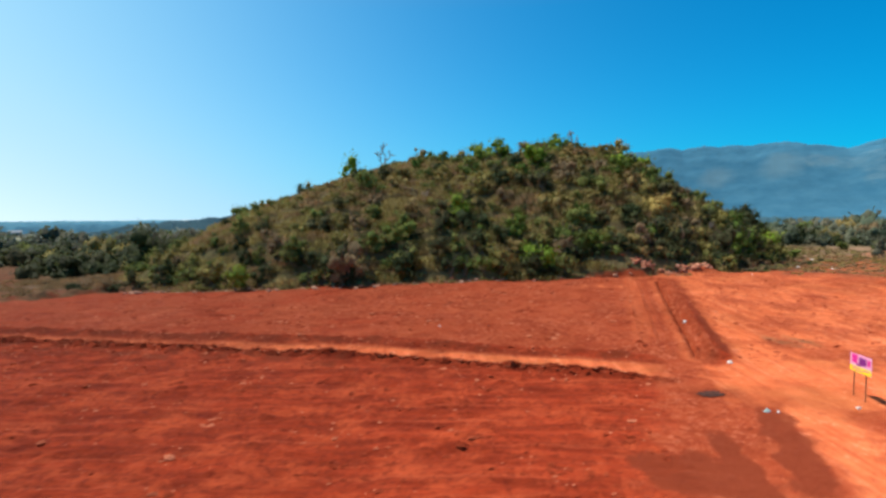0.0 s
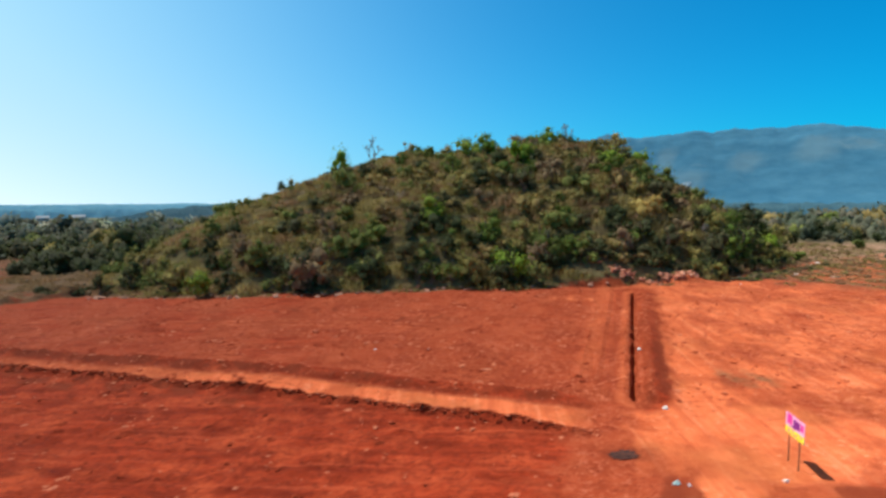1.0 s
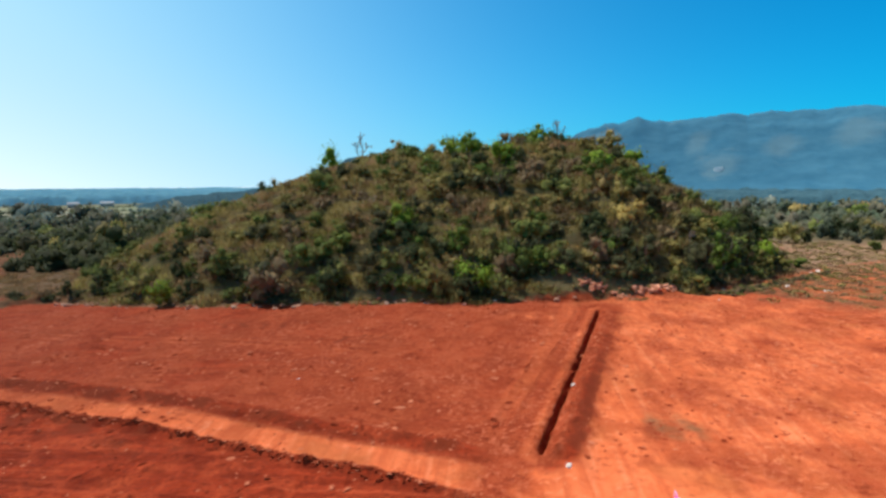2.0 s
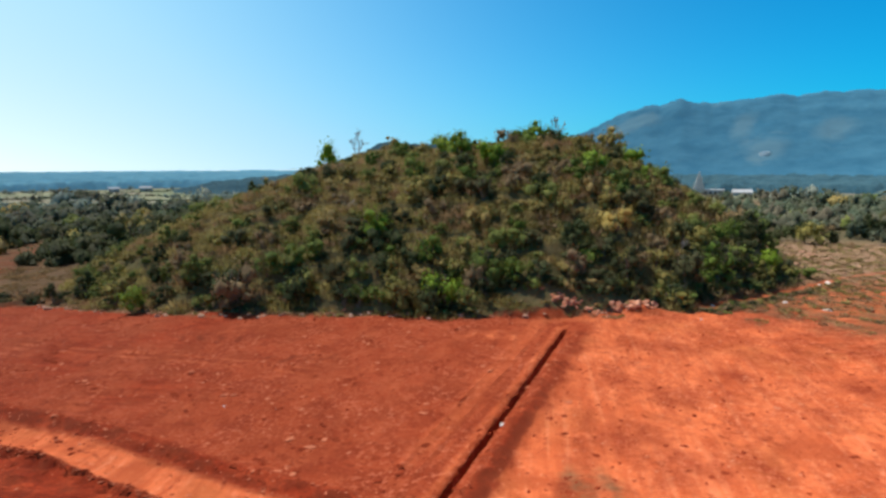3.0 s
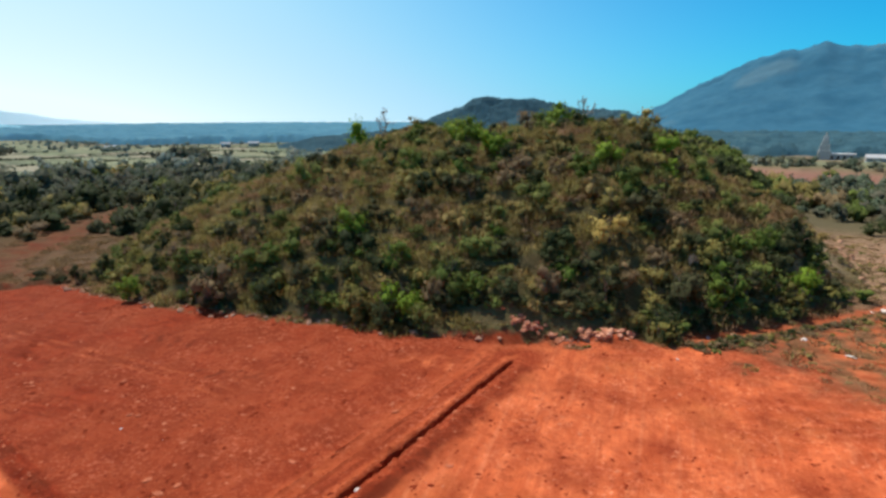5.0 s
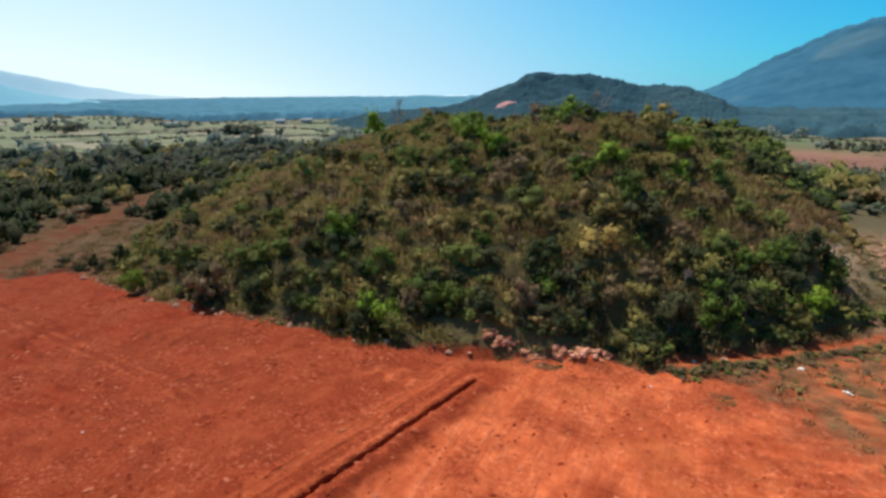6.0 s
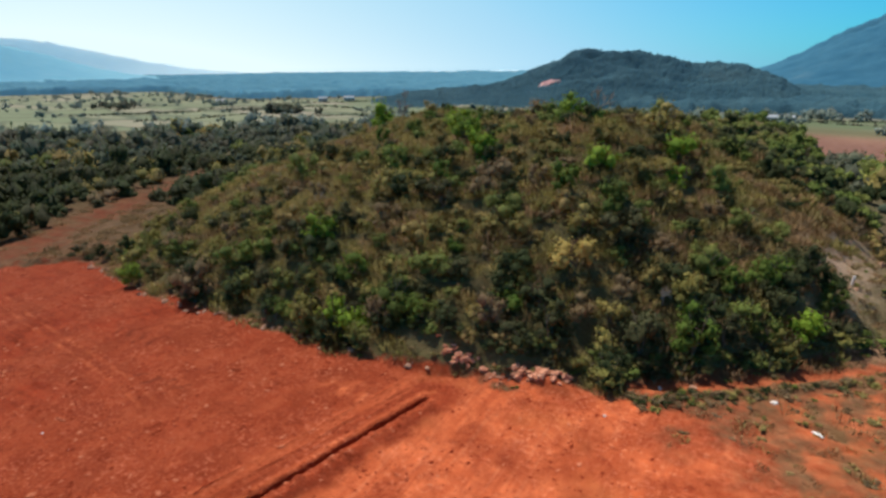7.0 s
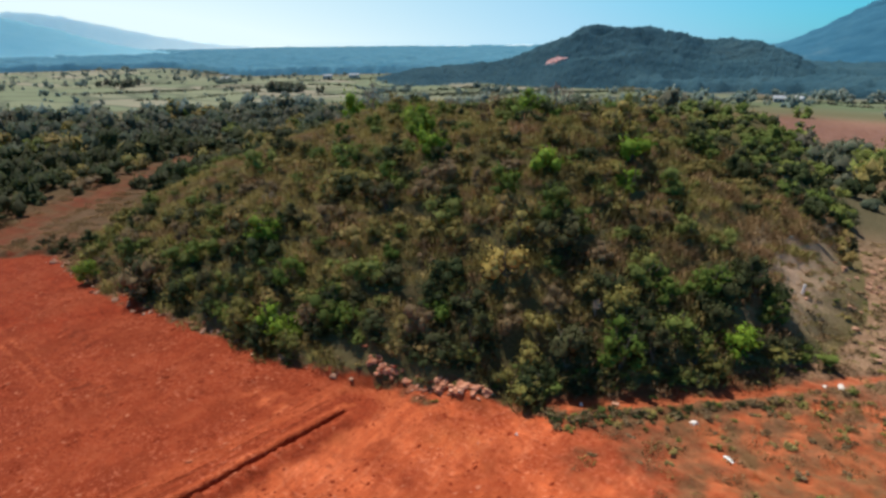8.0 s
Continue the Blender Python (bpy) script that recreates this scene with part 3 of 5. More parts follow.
def array_mesh(name, verts, quads, materials, smooth_faces=False, slots=None, **attributes):
    """A mesh out of arrays; attributes are per vertex: one number or four."""
    me = bpy.data.meshes.new(name)
    me.vertices.add(len(verts))
    me.vertices.foreach_set("co", np.ascontiguousarray(verts, dtype=np.float32).ravel())
    sides = quads.shape[1]
    me.loops.add(quads.size)
    me.loops.foreach_set("vertex_index", quads.astype(np.int32).ravel())
    me.polygons.add(len(quads))
    me.polygons.foreach_set("loop_start", np.arange(0, quads.size, sides, dtype=np.int32))
    for m in materials:
        me.materials.append(m)
    if slots is not None:
        me.polygons.foreach_set("material_index", slots.astype(np.int32))
    me.update(calc_edges=True)
    me.polygons.foreach_set("use_smooth", np.full(len(quads), smooth_faces))
    for key, values in attributes.items():
        four = values.ndim == 2
        a = me.attributes.new(key, "FLOAT_COLOR" if four else "FLOAT", "POINT")
        a.data.foreach_set("color" if four else "value", values.astype(np.float32).ravel())
    return me


def build_land():
    """One sheet to the horizon; the road and the hill are cut out of it along its own grid."""
    gx, gy = spaced(-62, 98, 0.4, 4700), spaced(24, 146, 0.38, 4700)
    gx = np.unique(np.concatenate([gx[(gx < 21) | (gx > 44)], np.arange(21, 44.1, 0.22)]))
    X, Y = np.meshgrid(gx, gy)
    Z = land_height(X, Y)
    verts = np.stack([X, Y, Z], -1).reshape(-1, 3)
    soil, plain = (a.reshape(-1, 4) for a in soils(X, Y))
    idx = np.arange(X.size).reshape(X.shape)
    quads = np.stack([idx[:-1, :-1], idx[:-1, 1:], idx[1:, 1:], idx[1:, :-1]], -1).reshape(-1, 4)
    cx, cy = verts[quads].mean(1)[:, 0], verts[quads].mean(1)[:, 1]
    gzy, gzx = np.gradient(Z, gy, gx)
    normals = np.stack([-gzx, -gzy, np.ones_like(Z)], -1).reshape(-1, 3)
    normals /= np.linalg.norm(normals, axis=1)[:, None]
    d, s = along(cx, cy, CROSS_PATH)
    dr, _ = along(cx, cy, ROAD)
    track = ((np.abs(d) < 1.25 + 0.5 * smooth(-60, 0, cx)) & (s < 0.985) & (cx > -75)) | ((np.abs(dr) < 2.1) & (cy > -60))
    hill = (hill_share(cx, cy) < 1.0) & ~track
    made = []
    for name, keep in (("ground", ~track & ~hill), ("dirt_road", track), ("hill", hill)):
        q = quads[keep]
        used, flat = np.unique(q, return_inverse=True)
        me = array_mesh(name, verts[used], flat.reshape(-1, 4), [HILL_SOIL if name == "hill" else SOIL], True, soil=soil[used], plain=plain[used])
        me.normals_split_custom_set_from_vertices(normals[used])
        made.append(new(name, me))
    tagged(made[0], "bare red laterite field with ploughed earth and dry grass beyond", "ground", kind="structure")
    tagged(made[1], "pale orange driven earth track across the red field", "road", kind="structure")
    tagged(made[2], "low rounded hill of brown soil under dry scrub", "hill", kind="structure")


build_land()


def ground_at(x, y):
    return float(land_height(np.array(float(x)), np.array(float(y))))


# ---- plants ----
def cross_unit(a, b):
    c = np.cross(a, b)
    return c / np.maximum(np.linalg.norm(c, axis=1), 1e-6)[:, None]


def leaf_cloud(rng, blobs, count, size):
    """Leaf sprays on the skins of a few blobs (x, y, z, radius, flatness): verts and quads."""
    blobs = np.array(blobs, float)
    pick = rng.choice(len(blobs), count, p=blobs[:, 3] ** 2 / (blobs[:, 3] ** 2).sum())
    way = rng.normal(size=(count, 3))
    way /= np.linalg.norm(way, axis=1)[:, None]
    way[:, 2] = np.where((way[:, 2] < -0.25) & (rng.uniform(size=count) < 0.7), -way[:, 2], way[:, 2])
    r = blobs[pick, 3] * (0.62 + 0.72 * rng.uniform(0, 1, count) ** 1.3)
    at = blobs[pick, :3] + way * r[:, None] * np.stack([np.ones(count), np.ones(count), blobs[pick, 4]], -1)
    normal = way * 0.7 + rng.normal(scale=0.7, size=(count, 3)) + np.array([0, 0, 0.25])
    normal /= np.linalg.norm(normal, axis=1)[:, None]
    u = cross_unit(normal, rng.normal(size=(count, 3)))
    v = np.cross(normal, u)
    a = size * rng.uniform(0.55, 1.35, count)[:, None]
    b = a * rng.uniform(0.45, 0.8, count)[:, None]
    droop = normal * a * rng.uniform(-0.1, 0.35, count)[:, None]
    verts = np.stack([at - u * a - droop, at - v * b, at + u * a - droop, at + v * b], 1).reshape(-1, 3)
    soft = way * 0.75 + normal * 0.36
    return verts, np.arange(count * 4).reshape(-1, 4), np.repeat(soft / np.linalg.norm(soft, axis=1)[:, None], 4, 0)


def inner_mass(rng, blobs, around=6, rings=4, share=0.8):
    """The close-grown inside of a crown, one uneven lump to a blob: verts, quads, normals."""
    verts, quads, normals = [], [], []
    for bx, by, bz, rad, flat in blobs:
        at = sum(len(v) for v in verts)
        a = np.arange(around) / around * math.tau
        e = np.linspace(-1.2, 1.42, rings)
        way = np.stack([np.cos(e)[:, None] * np.cos(a), np.cos(e)[:, None] * np.sin(a), np.repeat(np.sin(e)[:, None], around, 1)], -1).reshape(-1, 3)
        verts.append(np.array([bx, by, bz]) + way * (rad * share * rng.uniform(0.6, 1.25, len(way)))[:, None] * (1, 1, flat))
        normals.append(way + rng.normal(scale=0.35, size=way.shape))
        i = np.arange(around * (rings - 1))
        nxt = i - i % around + (i + 1) % around
        quads.append(np.stack([i, nxt, nxt + around, i + around], -1) + at)
    nrm = np.concatenate(normals)
    return np.concatenate(verts), np.concatenate(quads), nrm / np.linalg.norm(nrm, axis=1)[:, None]


def tube(points, radii, sides=5):
    """A tapered limb through points: verts and quads."""
    pts = np.array(points, float)
    verts, quads = [], []
    for k, (p, r) in enumerate(zip(pts, radii)):
        t = pts[min(k + 1, len(pts) - 1)] - pts[max(k - 1, 0)]
        t /= np.linalg.norm(t)
        u = np.cross(t, (0.3, 1, 0.1))
        u /= np.linalg.norm(u)
        v = np.cross(t, u)
        for j in range(sides):
            a = math.tau * j / sides
            verts.append(p + r * (math.cos(a) * u + math.sin(a) * v))
            if k:
                i, n = (k - 1) * sides + j, (k - 1) * sides + (j + 1) % sides
                quads.append((i, n, n + sides, i + sides))
    return np.array(verts), np.array(quads)


def join(parts):
    verts, quads, at = [], [], 0
    for v, q in parts:
        verts.append(v), quads.append(q + at)
        at += len(v)
    return np.concatenate(verts), np.concatenate(quads)


def limbs(rng, height, spread, count, thick):
    """Stems that lean out of one foot, each with two twigs."""
    out = []
    for k in range(count):
        a = math.tau * (k + rng.uniform(0, 0.7)) / count
        tip = np.array([math.cos(a) * spread * rng.uniform(0.3, 0.8), math.sin(a) * spread * rng.uniform(0.3, 0.8), height * rng.uniform(0.65, 0.95)])
        mid = tip * (0.45, 0.45, 0.5) + rng.normal(scale=0.08 * height, size=3) * (1, 1, 0.3)
        out.append(tube([(0, 0, -0.3), mid * (0.5, 0.5, 0.5), mid, tip], [thick, thick * 0.8, thick * 0.55, thick * 0.2]))
        for _ in range(2):
            side = mid + (tip - mid) * rng.uniform(0.2, 0.6)
            end = side + rng.normal(scale=0.3 * spread, size=3) + np.array([0, 0, 0.2 * height])
            out.append(tube([side, (side + end) / 2 + (0, 0, 0.05 * height), end], [thick * 0.4, thick * 0.3, thick * 0.1], 4))
    return join(out)


def shrub_shape(seed, height, width, leaves, size, lobes=7, lift=0.0, level=0.0, mass=None):
    """Crown and limbs of one bush or low tree."""
    rng = np.random.RandomState(seed)
    blobs = []
    for k in range(lobes):
        a, r = rng.uniform(0, math.tau), width * 0.5 * math.sqrt(rng.uniform(0.02, 0.6))
        z = height * (lift + (1 - lift) * rng.uniform(0.25, 0.85 - 0.35 * r / (width * 0.5)))
        rad = width * rng.uniform(0.17, 0.32)
        blobs.append((r * math.cos(a), r * math.sin(a), min(z, height - rad * 0.6), rad, rng.uniform(0.7, 1.0)))
    verts, quads, normals = leaf_cloud(rng, blobs, leaves, size)
    if mass:
        mv, mq, mn = inner_mass(rng, blobs, *mass)
        verts, quads, normals = np.concatenate([verts, mv]), np.concatenate([quads, mq + len(verts)]), np.concatenate([normals, mn])
    normals = normals * (1 - level) + np.array([0, 0, level])
    crown = verts, quads, normals / np.linalg.norm(normals, axis=1)[:, None]
    return crown, limbs(rng, height * 0.8, width * 0.45, 4, 0.03 * height ** 0.8)


def brush_shape(seed, height, width, blades, thick):
    """A patch of dry stalks and twigs, thinner and lower towards its rim."""
    rng = np.random.RandomState(seed)
    a, r = rng.uniform(0, math.tau, blades), np.sqrt(rng.uniform(0, 1, blades))
    out = np.stack([np.cos(a), np.sin(a), np.zeros(blades)], -1)
    foot = out * (r * width * 0.5)[:, None] - (0, 0, 0.15)
    lean = out * (0.25 * r)[:, None] + rng.normal(scale=0.3, size=(blades, 3)) * (1, 1, 0)
    tip = foot + (lean + (0, 0, 1)) * (height * (1.05 - 0.5 * r) * rng.uniform(0.5, 1.1, blades))[:, None]
    b = rng.uniform(0, math.tau, blades)
    side = np.stack([np.cos(b), np.sin(b), np.zeros(blades)], -1) * (thick * rng.uniform(0.6, 1.4, blades))[:, None]
    mid = foot + (tip - foot) * 0.6 + rng.normal(scale=0.06, size=(blades, 3))
    verts = np.stack([foot, mid - side, tip, mid + side], 1).reshape(-1, 3)
    nrm = out * (0.75 * r)[:, None] + (0, 0, 0.8) + rng.normal(scale=0.2, size=(blades, 3))
    nrm /= np.linalg.norm(nrm, axis=1)[:, None]
    return (verts, np.arange(blades * 4).reshape(-1, 4), np.repeat(nrm, 4, 0)), limbs(rng, height, width * 0.3, 3, 0.03)


SHAPES = {
    "bush": [shrub_shape(100 + k, 3.6 + 0.7 * (k % 3), 3.5 + 0.5 * (k % 4), 270, 0.175, 6 + k % 4, -0.12, level=0.28, mass=(5, 4, 0.62)) for k in range(8)],
    "tall": [shrub_shape(200 + k, 5.4 + 0.5 * (k % 4), 4.6 + 0.3 * (k % 3), 450, 0.20, 9 + k % 4, -0.2, level=0.25, mass=(6, 4, 0.62)) for k in range(6)],
    "wisp": [shrub_shape(300 + k, 2.2, 3.6, 200, 0.13, 7, -0.1, level=0.3) for k in range(5)],
    "brush": [brush_shape(800 + k, 1.5 + 0.22 * k, 4.2, 96, 0.078) for k in range(5)],
    "stalks": [brush_shape(820 + k, 1.5 + 0.22 * k, 4.2, 46, 0.115) for k in range(5)],
    "tuft": [shrub_shape(400 + k, 0.8, 1.3, 34, 0.15, 4, -0.15, level=0.3, mass=(4, 3, 0.75)) for k in range(4)],
    "mid": [shrub_shape(700 + k, 5.2, 5.6, 76, 0.34, 6, -0.25, level=0.42, mass=(5, 3, 0.86)) for k in range(6)],
    "hedge": [shrub_shape(900 + k, 1.7, 5.0, 12, 0.5, 3, -0.3, level=0.2, mass=(5, 3, 0.95)) for k in range(4)],
    "far": [shrub_shape(500 + k, 5.2, 6.0, 34, 0.62, 5, -0.25, level=0.4, mass=(5, 3, 0.82)) for k in range(6)],
}


def scatter(name, label, items, category="scrub"):
    """Many plants as one object: items are (shape, number, x, y, z, turn, scale, stretch, leaf)."""
    verts, quads, slots, tint, normals, at = [], [], [], [], [], 0
    kinds = sorted({i[8] for i in items})
    mats = [LEAVES[k] for k in kinds] + [BARK]
    rng = np.random.RandomState(len(items))
    for number, (shape, k, x, y, z, turn, s, stretch, leaf) in enumerate(items):
        crown, wood = SHAPES[shape][k % len(SHAPES[shape])]
        c, sn = math.cos(turn), math.sin(turn)
        rot = np.array([[c, -sn, 0], [sn, c, 0], [0, 0, stretch]]) * s
        parts = ((crown, kinds.index(leaf)),) if shape in ("mid", "far", "tuft", "brush", "stalks", "hedge") or number % 5 else ((crown, kinds.index(leaf)), ((*wood, np.zeros((len(wood[0]), 3))), len(kinds)))
        t = rng.uniform()
        spin = np.array([[c, -sn, 0], [sn, c, 0], [0, 0, 1]])
        for (v, q, nrm), slot in parts:
            verts.append(v @ rot.T + (x, y, z)), quads.append(q + at), normals.append(nrm @ spin.T)
            slots.append(np.full(len(q), slot)), tint.append(np.full(len(v), t))
            at += len(v)
    me = array_mesh(name, np.concatenate(verts), np.concatenate(quads), mats, False, np.concatenate(slots), tint=np.concatenate(tint))
    me.normals_split_custom_set_from_vertices(np.concatenate(normals))
    return tagged(new(name, me), label, category, kind="stuff")


PLANTS = {}


def plant(name, label, shape, k, leaf, x, y, scale=1.0, stretch=1.0, turn=0.0, z=None, group="", category="shrub"):
    """One bush or tree of its own: an empty at its foot with crown and stem under it; alike ones share their meshes."""
    key = (shape, k, leaf)
    if key not in PLANTS:
        (cv, cq, cn), (wv, wq) = SHAPES[shape][k % len(SHAPES[shape])]
        PLANTS[key] = array_mesh("crown", cv, cq, [LEAVES[leaf]]), array_mesh("trunk", wv, wq, [BARK], True)
        PLANTS[key][0].normals_split_custom_set_from_vertices(cn)
    thing = new(name)
    thing.empty_display_size = 0.3
    for part_name, me in zip(("crown", "trunk"), PLANTS[key]):
        ob = new(part_name, me)
        ob.parent = thing
    thing.matrix_world = Matrix.LocRotScale((x, y, (ground_at(x, y) if z is None else z) - 0.1), Euler((0, 0, turn)), (scale, scale, scale * stretch))
    return tagged(thing, label, category, group)


def heights(x, y):
    return land_height(np.asarray(x, float), np.asarray(y, float))


# bushes that stand out: leaf, shape, number, x, y, scale, stretch
SINGLE = [
    ("fresh", "tall", 0, -37.4, 99.0, 1.05, 1.1, "bright yellow-green leafy bush at the hill's foot"),
    ("fresh", "tall", 1, 17.4, 100.4, 1.35, 1.15, "bright green leafy tree at the hill's foot"),
    ("fresh", "tall", 2, 3.0, 111.0, 1.05, 0.9, "bright green bush on the hillside"),
    ("lush", "bush", 1, 13.5, 106.5, 1.5, 1.0, "fresh green bush on the hillside"),
    ("fresh", "tall", 4, 14.5, 142.0, 1.45, 1.0, "bright green bush high on the hillside"),
    ("fresh", "tall", 5, 22.5, 134.0, 1.25, 1.05, "bright green bush high on the hillside"),
    ("fresh", "bush", 3, 43.5, 137.0, 1.5, 1.0, "yellow-green bush high on the hillside"),
    ("lush", "tall", 3, 63.0, 117.6, 1.3, 1.05, "broad green tree at the hill's foot"),
    ("fresh", "tall", 0, 75.2, 129.6, 1.2, 1.05, "bright green tree beside the bare slope"),
    ("green", "bush", 4, 71.0, 124.5, 1.3, 1.0, "dull green bush beside the bare slope"),
    ("lush", "tall", 5, 70.5, 135.0, 1.1, 0.9, "bright green bush on the hill's shoulder"),
    ("fresh", "tall", 3, 32.0, 155.0, 1.3, 0.8, "bright green tree on the hilltop"),
    ("fresh", "tall", 2, -27.8, 170.0, 1.5, 1.2, "bright green tree on the hill's skyline"),
    ("fresh", "bush", 2, -40.5, 165.0, 1.0, 0.8, "yellow-green bush on the hill's skyline"),
    ("fresh", "tall", 1, 10.0, 147.0, 1.35, 1.0, "bright green bush high on the hillside"),
    ("fresh", "bush", 6, 53.0, 151.0, 1.5, 1.0, "bright green bush on the hill's shoulder"),
    ("fresh", "bush", 5, 54.8, 144.0, 1.35, 0.95, "yellow-green bush on the hill's shoulder"),
    ("dark", "tall", 4, 77.0, 130.5, 1.05, 0.85, "dark green tree beside the bare slope"),
    ("olive", "bush", 1, 80.5, 133.0, 1.2, 0.7, "low olive bush at the edge of the bare slope"),
    ("lush", "bush", 7, 84.6, 136.8, 1.2, 0.6, "low green bush on the bare slope"),
    ("lush", "tall", 4, 24.5, 129.5, 0.85, 0.9, "fresh green bush on the hillside"),
    ("green", "tall", 2, 60.0, 150.0, 1.1, 0.9, "dull green tree on the hill's shoulder"),
    ("lush", "tall", 4, 66.0, 129.0, 1.05, 0.9, "dull green tree on the hill's shoulder"),
    ("olive", "tall", 3, 49.4, 155.5, 1.6, 0.8, "broad olive-brown tree on the hilltop"),
    ("dry", "tall", 1, 24.0, 158.5, 1.15, 0.9, "dry brown tree on the hilltop"),
    ("dark", "tall", 0, 49.5, 151.0, 0.75, 0.9, "dark green tree on the hilltop"),
    ("dark", "bush", 3, -8.0, 171.0, 0.62, 1.9, "small dark upright tree on the skyline"),
    ("yellow", "tall", 1, 46.0, 117.8, 1.2, 1.0, "pale yellow blossoming tree on the hillside"),
    ("dark", "bush", 0, -19.0, 114.0, 1.4, 1.0, "dark green bush on the hillside"),
    ("dark", "bush", 1, 21.8, 121.5, 1.4, 1.0, "dark green bush on the hillside"),
    ("dark", "tall", 2, 43.4, 112.0, 1.0, 0.8, "dark green tree on the hillside"),
    ("dark", "tall", 1, 52.0, 125.5, 0.9, 0.75, "dark green bush on the hillside"),
    ("dark", "tall", 3, 66.5, 120.5, 1.1, 0.85, "dark spreading tree at the hill's foot"),
    ("dark", "tall", 0, -18.0, 98.6, 0.75, 0.85, "dark green bush at the hill's foot"),
    ("dark", "tall", 1, 24.0, 101.5, 0.85, 1.0, "dark green tree at the hill's foot"),
    ("lush", "tall", 0, 29.0, 103.5, 1.0, 1.0, "dull green tree at the hill's foot"),
    ("olive", "bush", 2, 54.0, 106.8, 1.2, 0.8, "dull olive bush beside the rubble"),
    ("dark", "bush", 2, 33.0, 104.3, 0.95, 0.8, "low dark bush behind the rubble"),
    ("olive", "bush", 5, 37.0, 105.8, 1.05, 0.8, "low olive bush behind the rubble"),
    ("dark", "bush", 6, 41.0, 106.6, 1.05, 0.8, "low dark bush behind the rubble"),
    ("green", "bush", 3, 45.5, 107.8, 1.05, 0.8, "low green bush behind the rubble"),
    ("dark", "bush", 4, -59.0, 105.0, 0.8, 1.5, "small dark upright bush at the field's edge"),
]


def open_slope(x, y):
    """The stony slope east of the scrub, almost bare."""
    return ((x - 78.5) * 0.95 + (y - 150) * 0.03 + 2.5 * ripple(x, y, 14, 45) > 2.2 * smooth(150, 178, y) * 3) & (y < 178 + 4 * ripple(x, y, 9, 49))


def hill_plants():
    rng = np.random.RandomState(7)
    rows = []
    y = 93.0
    while y < 285:
        step = 3.4 if y < 108 else 3.85 if y < 172 else 3.6 if y < 215 else 5.2
        xs = np.arange(-90.0, 112, step)
        rows.append(np.stack([xs, np.full_like(xs, y), np.full_like(xs, step)], -1))
        y += step
    pts = np.concatenate(rows)
    px, py = pts[:, 0] + rng.uniform(-0.5, 0.5, len(pts)) * pts[:, 2], pts[:, 1] + rng.uniform(-0.5, 0.5, len(pts)) * pts[:, 2]
    h = hill_share(px, py)
    keep = (h < 1.012 + rng.uniform(-0.03, 0.01, len(pts))) & (red_extent(px, py) < 0.4)
    keep &= ~(open_slope(px, py) & (rng.uniform(size=len(pts)) < 0.82))
    keep &= (np.abs(along(px, py, SIDE_TRACK)[0]) > 3.0) | ((px < 56) & (py > 104))
    keep &= ~((px > 31) & (px < 52.5) & (py < 103.2 + 0.2 * (px - 36)))
    for _, shape, _, sx, sy, size, _, _ in SINGLE:
        keep &= np.hypot(px - sx, py - sy) > (1.5 if shape == "tall" else 1.1) * size
        keep &= ~((np.abs(px - sx + 0.25 * (sy - py)) < 1.15 * size) & (sy - py > 0) & (sy - py < 3.0))
    px, py, h = px[keep], py[keep], h[keep]
    z, patch, vigour = heights(px, py), ripple(px, py, 20, 41), ripple(px, py, 11, 42)
    loose, own = [], []
    for x, y, d, gz, p, q in zip(px, py, h, z, patch, vigour):
        foot = 1 - min(1, max(0, (1 - d) / 0.16))
        # dry grassy shoulders to the west and the east, greener growth low down and on the north-east crest
        grassy = 0.36 * smooth(8, -24, x) * (1 - foot) * smooth(104, 120, y) + 0.68 * smooth(56, 66, x) * (1 - smooth(168, 180, y - 0.9 * max(0, x - 66))) * (1 - foot) + 0.22 * smooth(0.45, 0.2, d)
        u = rng.uniform() - 0.30 * p
        big = rng.uniform() ** 1.6
        if rng.uniform() < grassy:
            shape, leaf, s = "wisp", ("dry", "olive", "dry")[rng.randint(3)], rng.uniform(0.6, 1.0)
        elif foot > 0.2 and u < 0.85:
            # Extra dark leaves here partly stand in for the foot's shadow.
            shape, leaf, s = "tall", ("green" if u < 0.22 else "dark" if u < 0.56 else "olive" if u < 0.72 else "dry"), 0.6 + 0.55 * big
        elif u < 0.16:
            shape, leaf, s = "tall", ("green", "dark", "dark")[rng.randint(3)], 0.5 + 0.5 * big
        elif u < 0.36:
            shape, leaf, s = "bush", "olive", 0.55 + 0.75 * big
        elif u < 0.46:
            shape, leaf, s = "bush", "dry", 0.6 + 0.6 * big
        elif u < 0.76:
            shape, leaf, s = "bush", ("green", "olive", "green", "lush", "green", "olive")[rng.randint(6)], 0.6 + 0.8 * big
        elif u < 0.92:
            shape, leaf, s = "bush", "dark", 0.6 + 0.8 * big
        else:
            shape, leaf, s = "tall", "olive", 0.55 + 0.4 * big
        if foot > 0.2 and x > 46 and u < 0.8:
            # East end: dark leaf colours again partly replace shadow under the trees.
            shape, leaf, s = "tall", ("dark", "dark", "green", "dark", "olive")[rng.randint(5)], rng.uniform(0.75, 1.15)
        s *= (1.1 + 0.35 * q) * (0.78 if y > 146 else 1.0) * (1 - 0.2 * float(smooth(0, -30, x) * smooth(104, 120, y)))
        if open_slope(x, y):
            shape, leaf, s = "wisp", ("dry", "olive", "olive")[rng.randint(3)], s * 0.7
        if 27 < x < 53 and y < 108:
            s *= 0.75
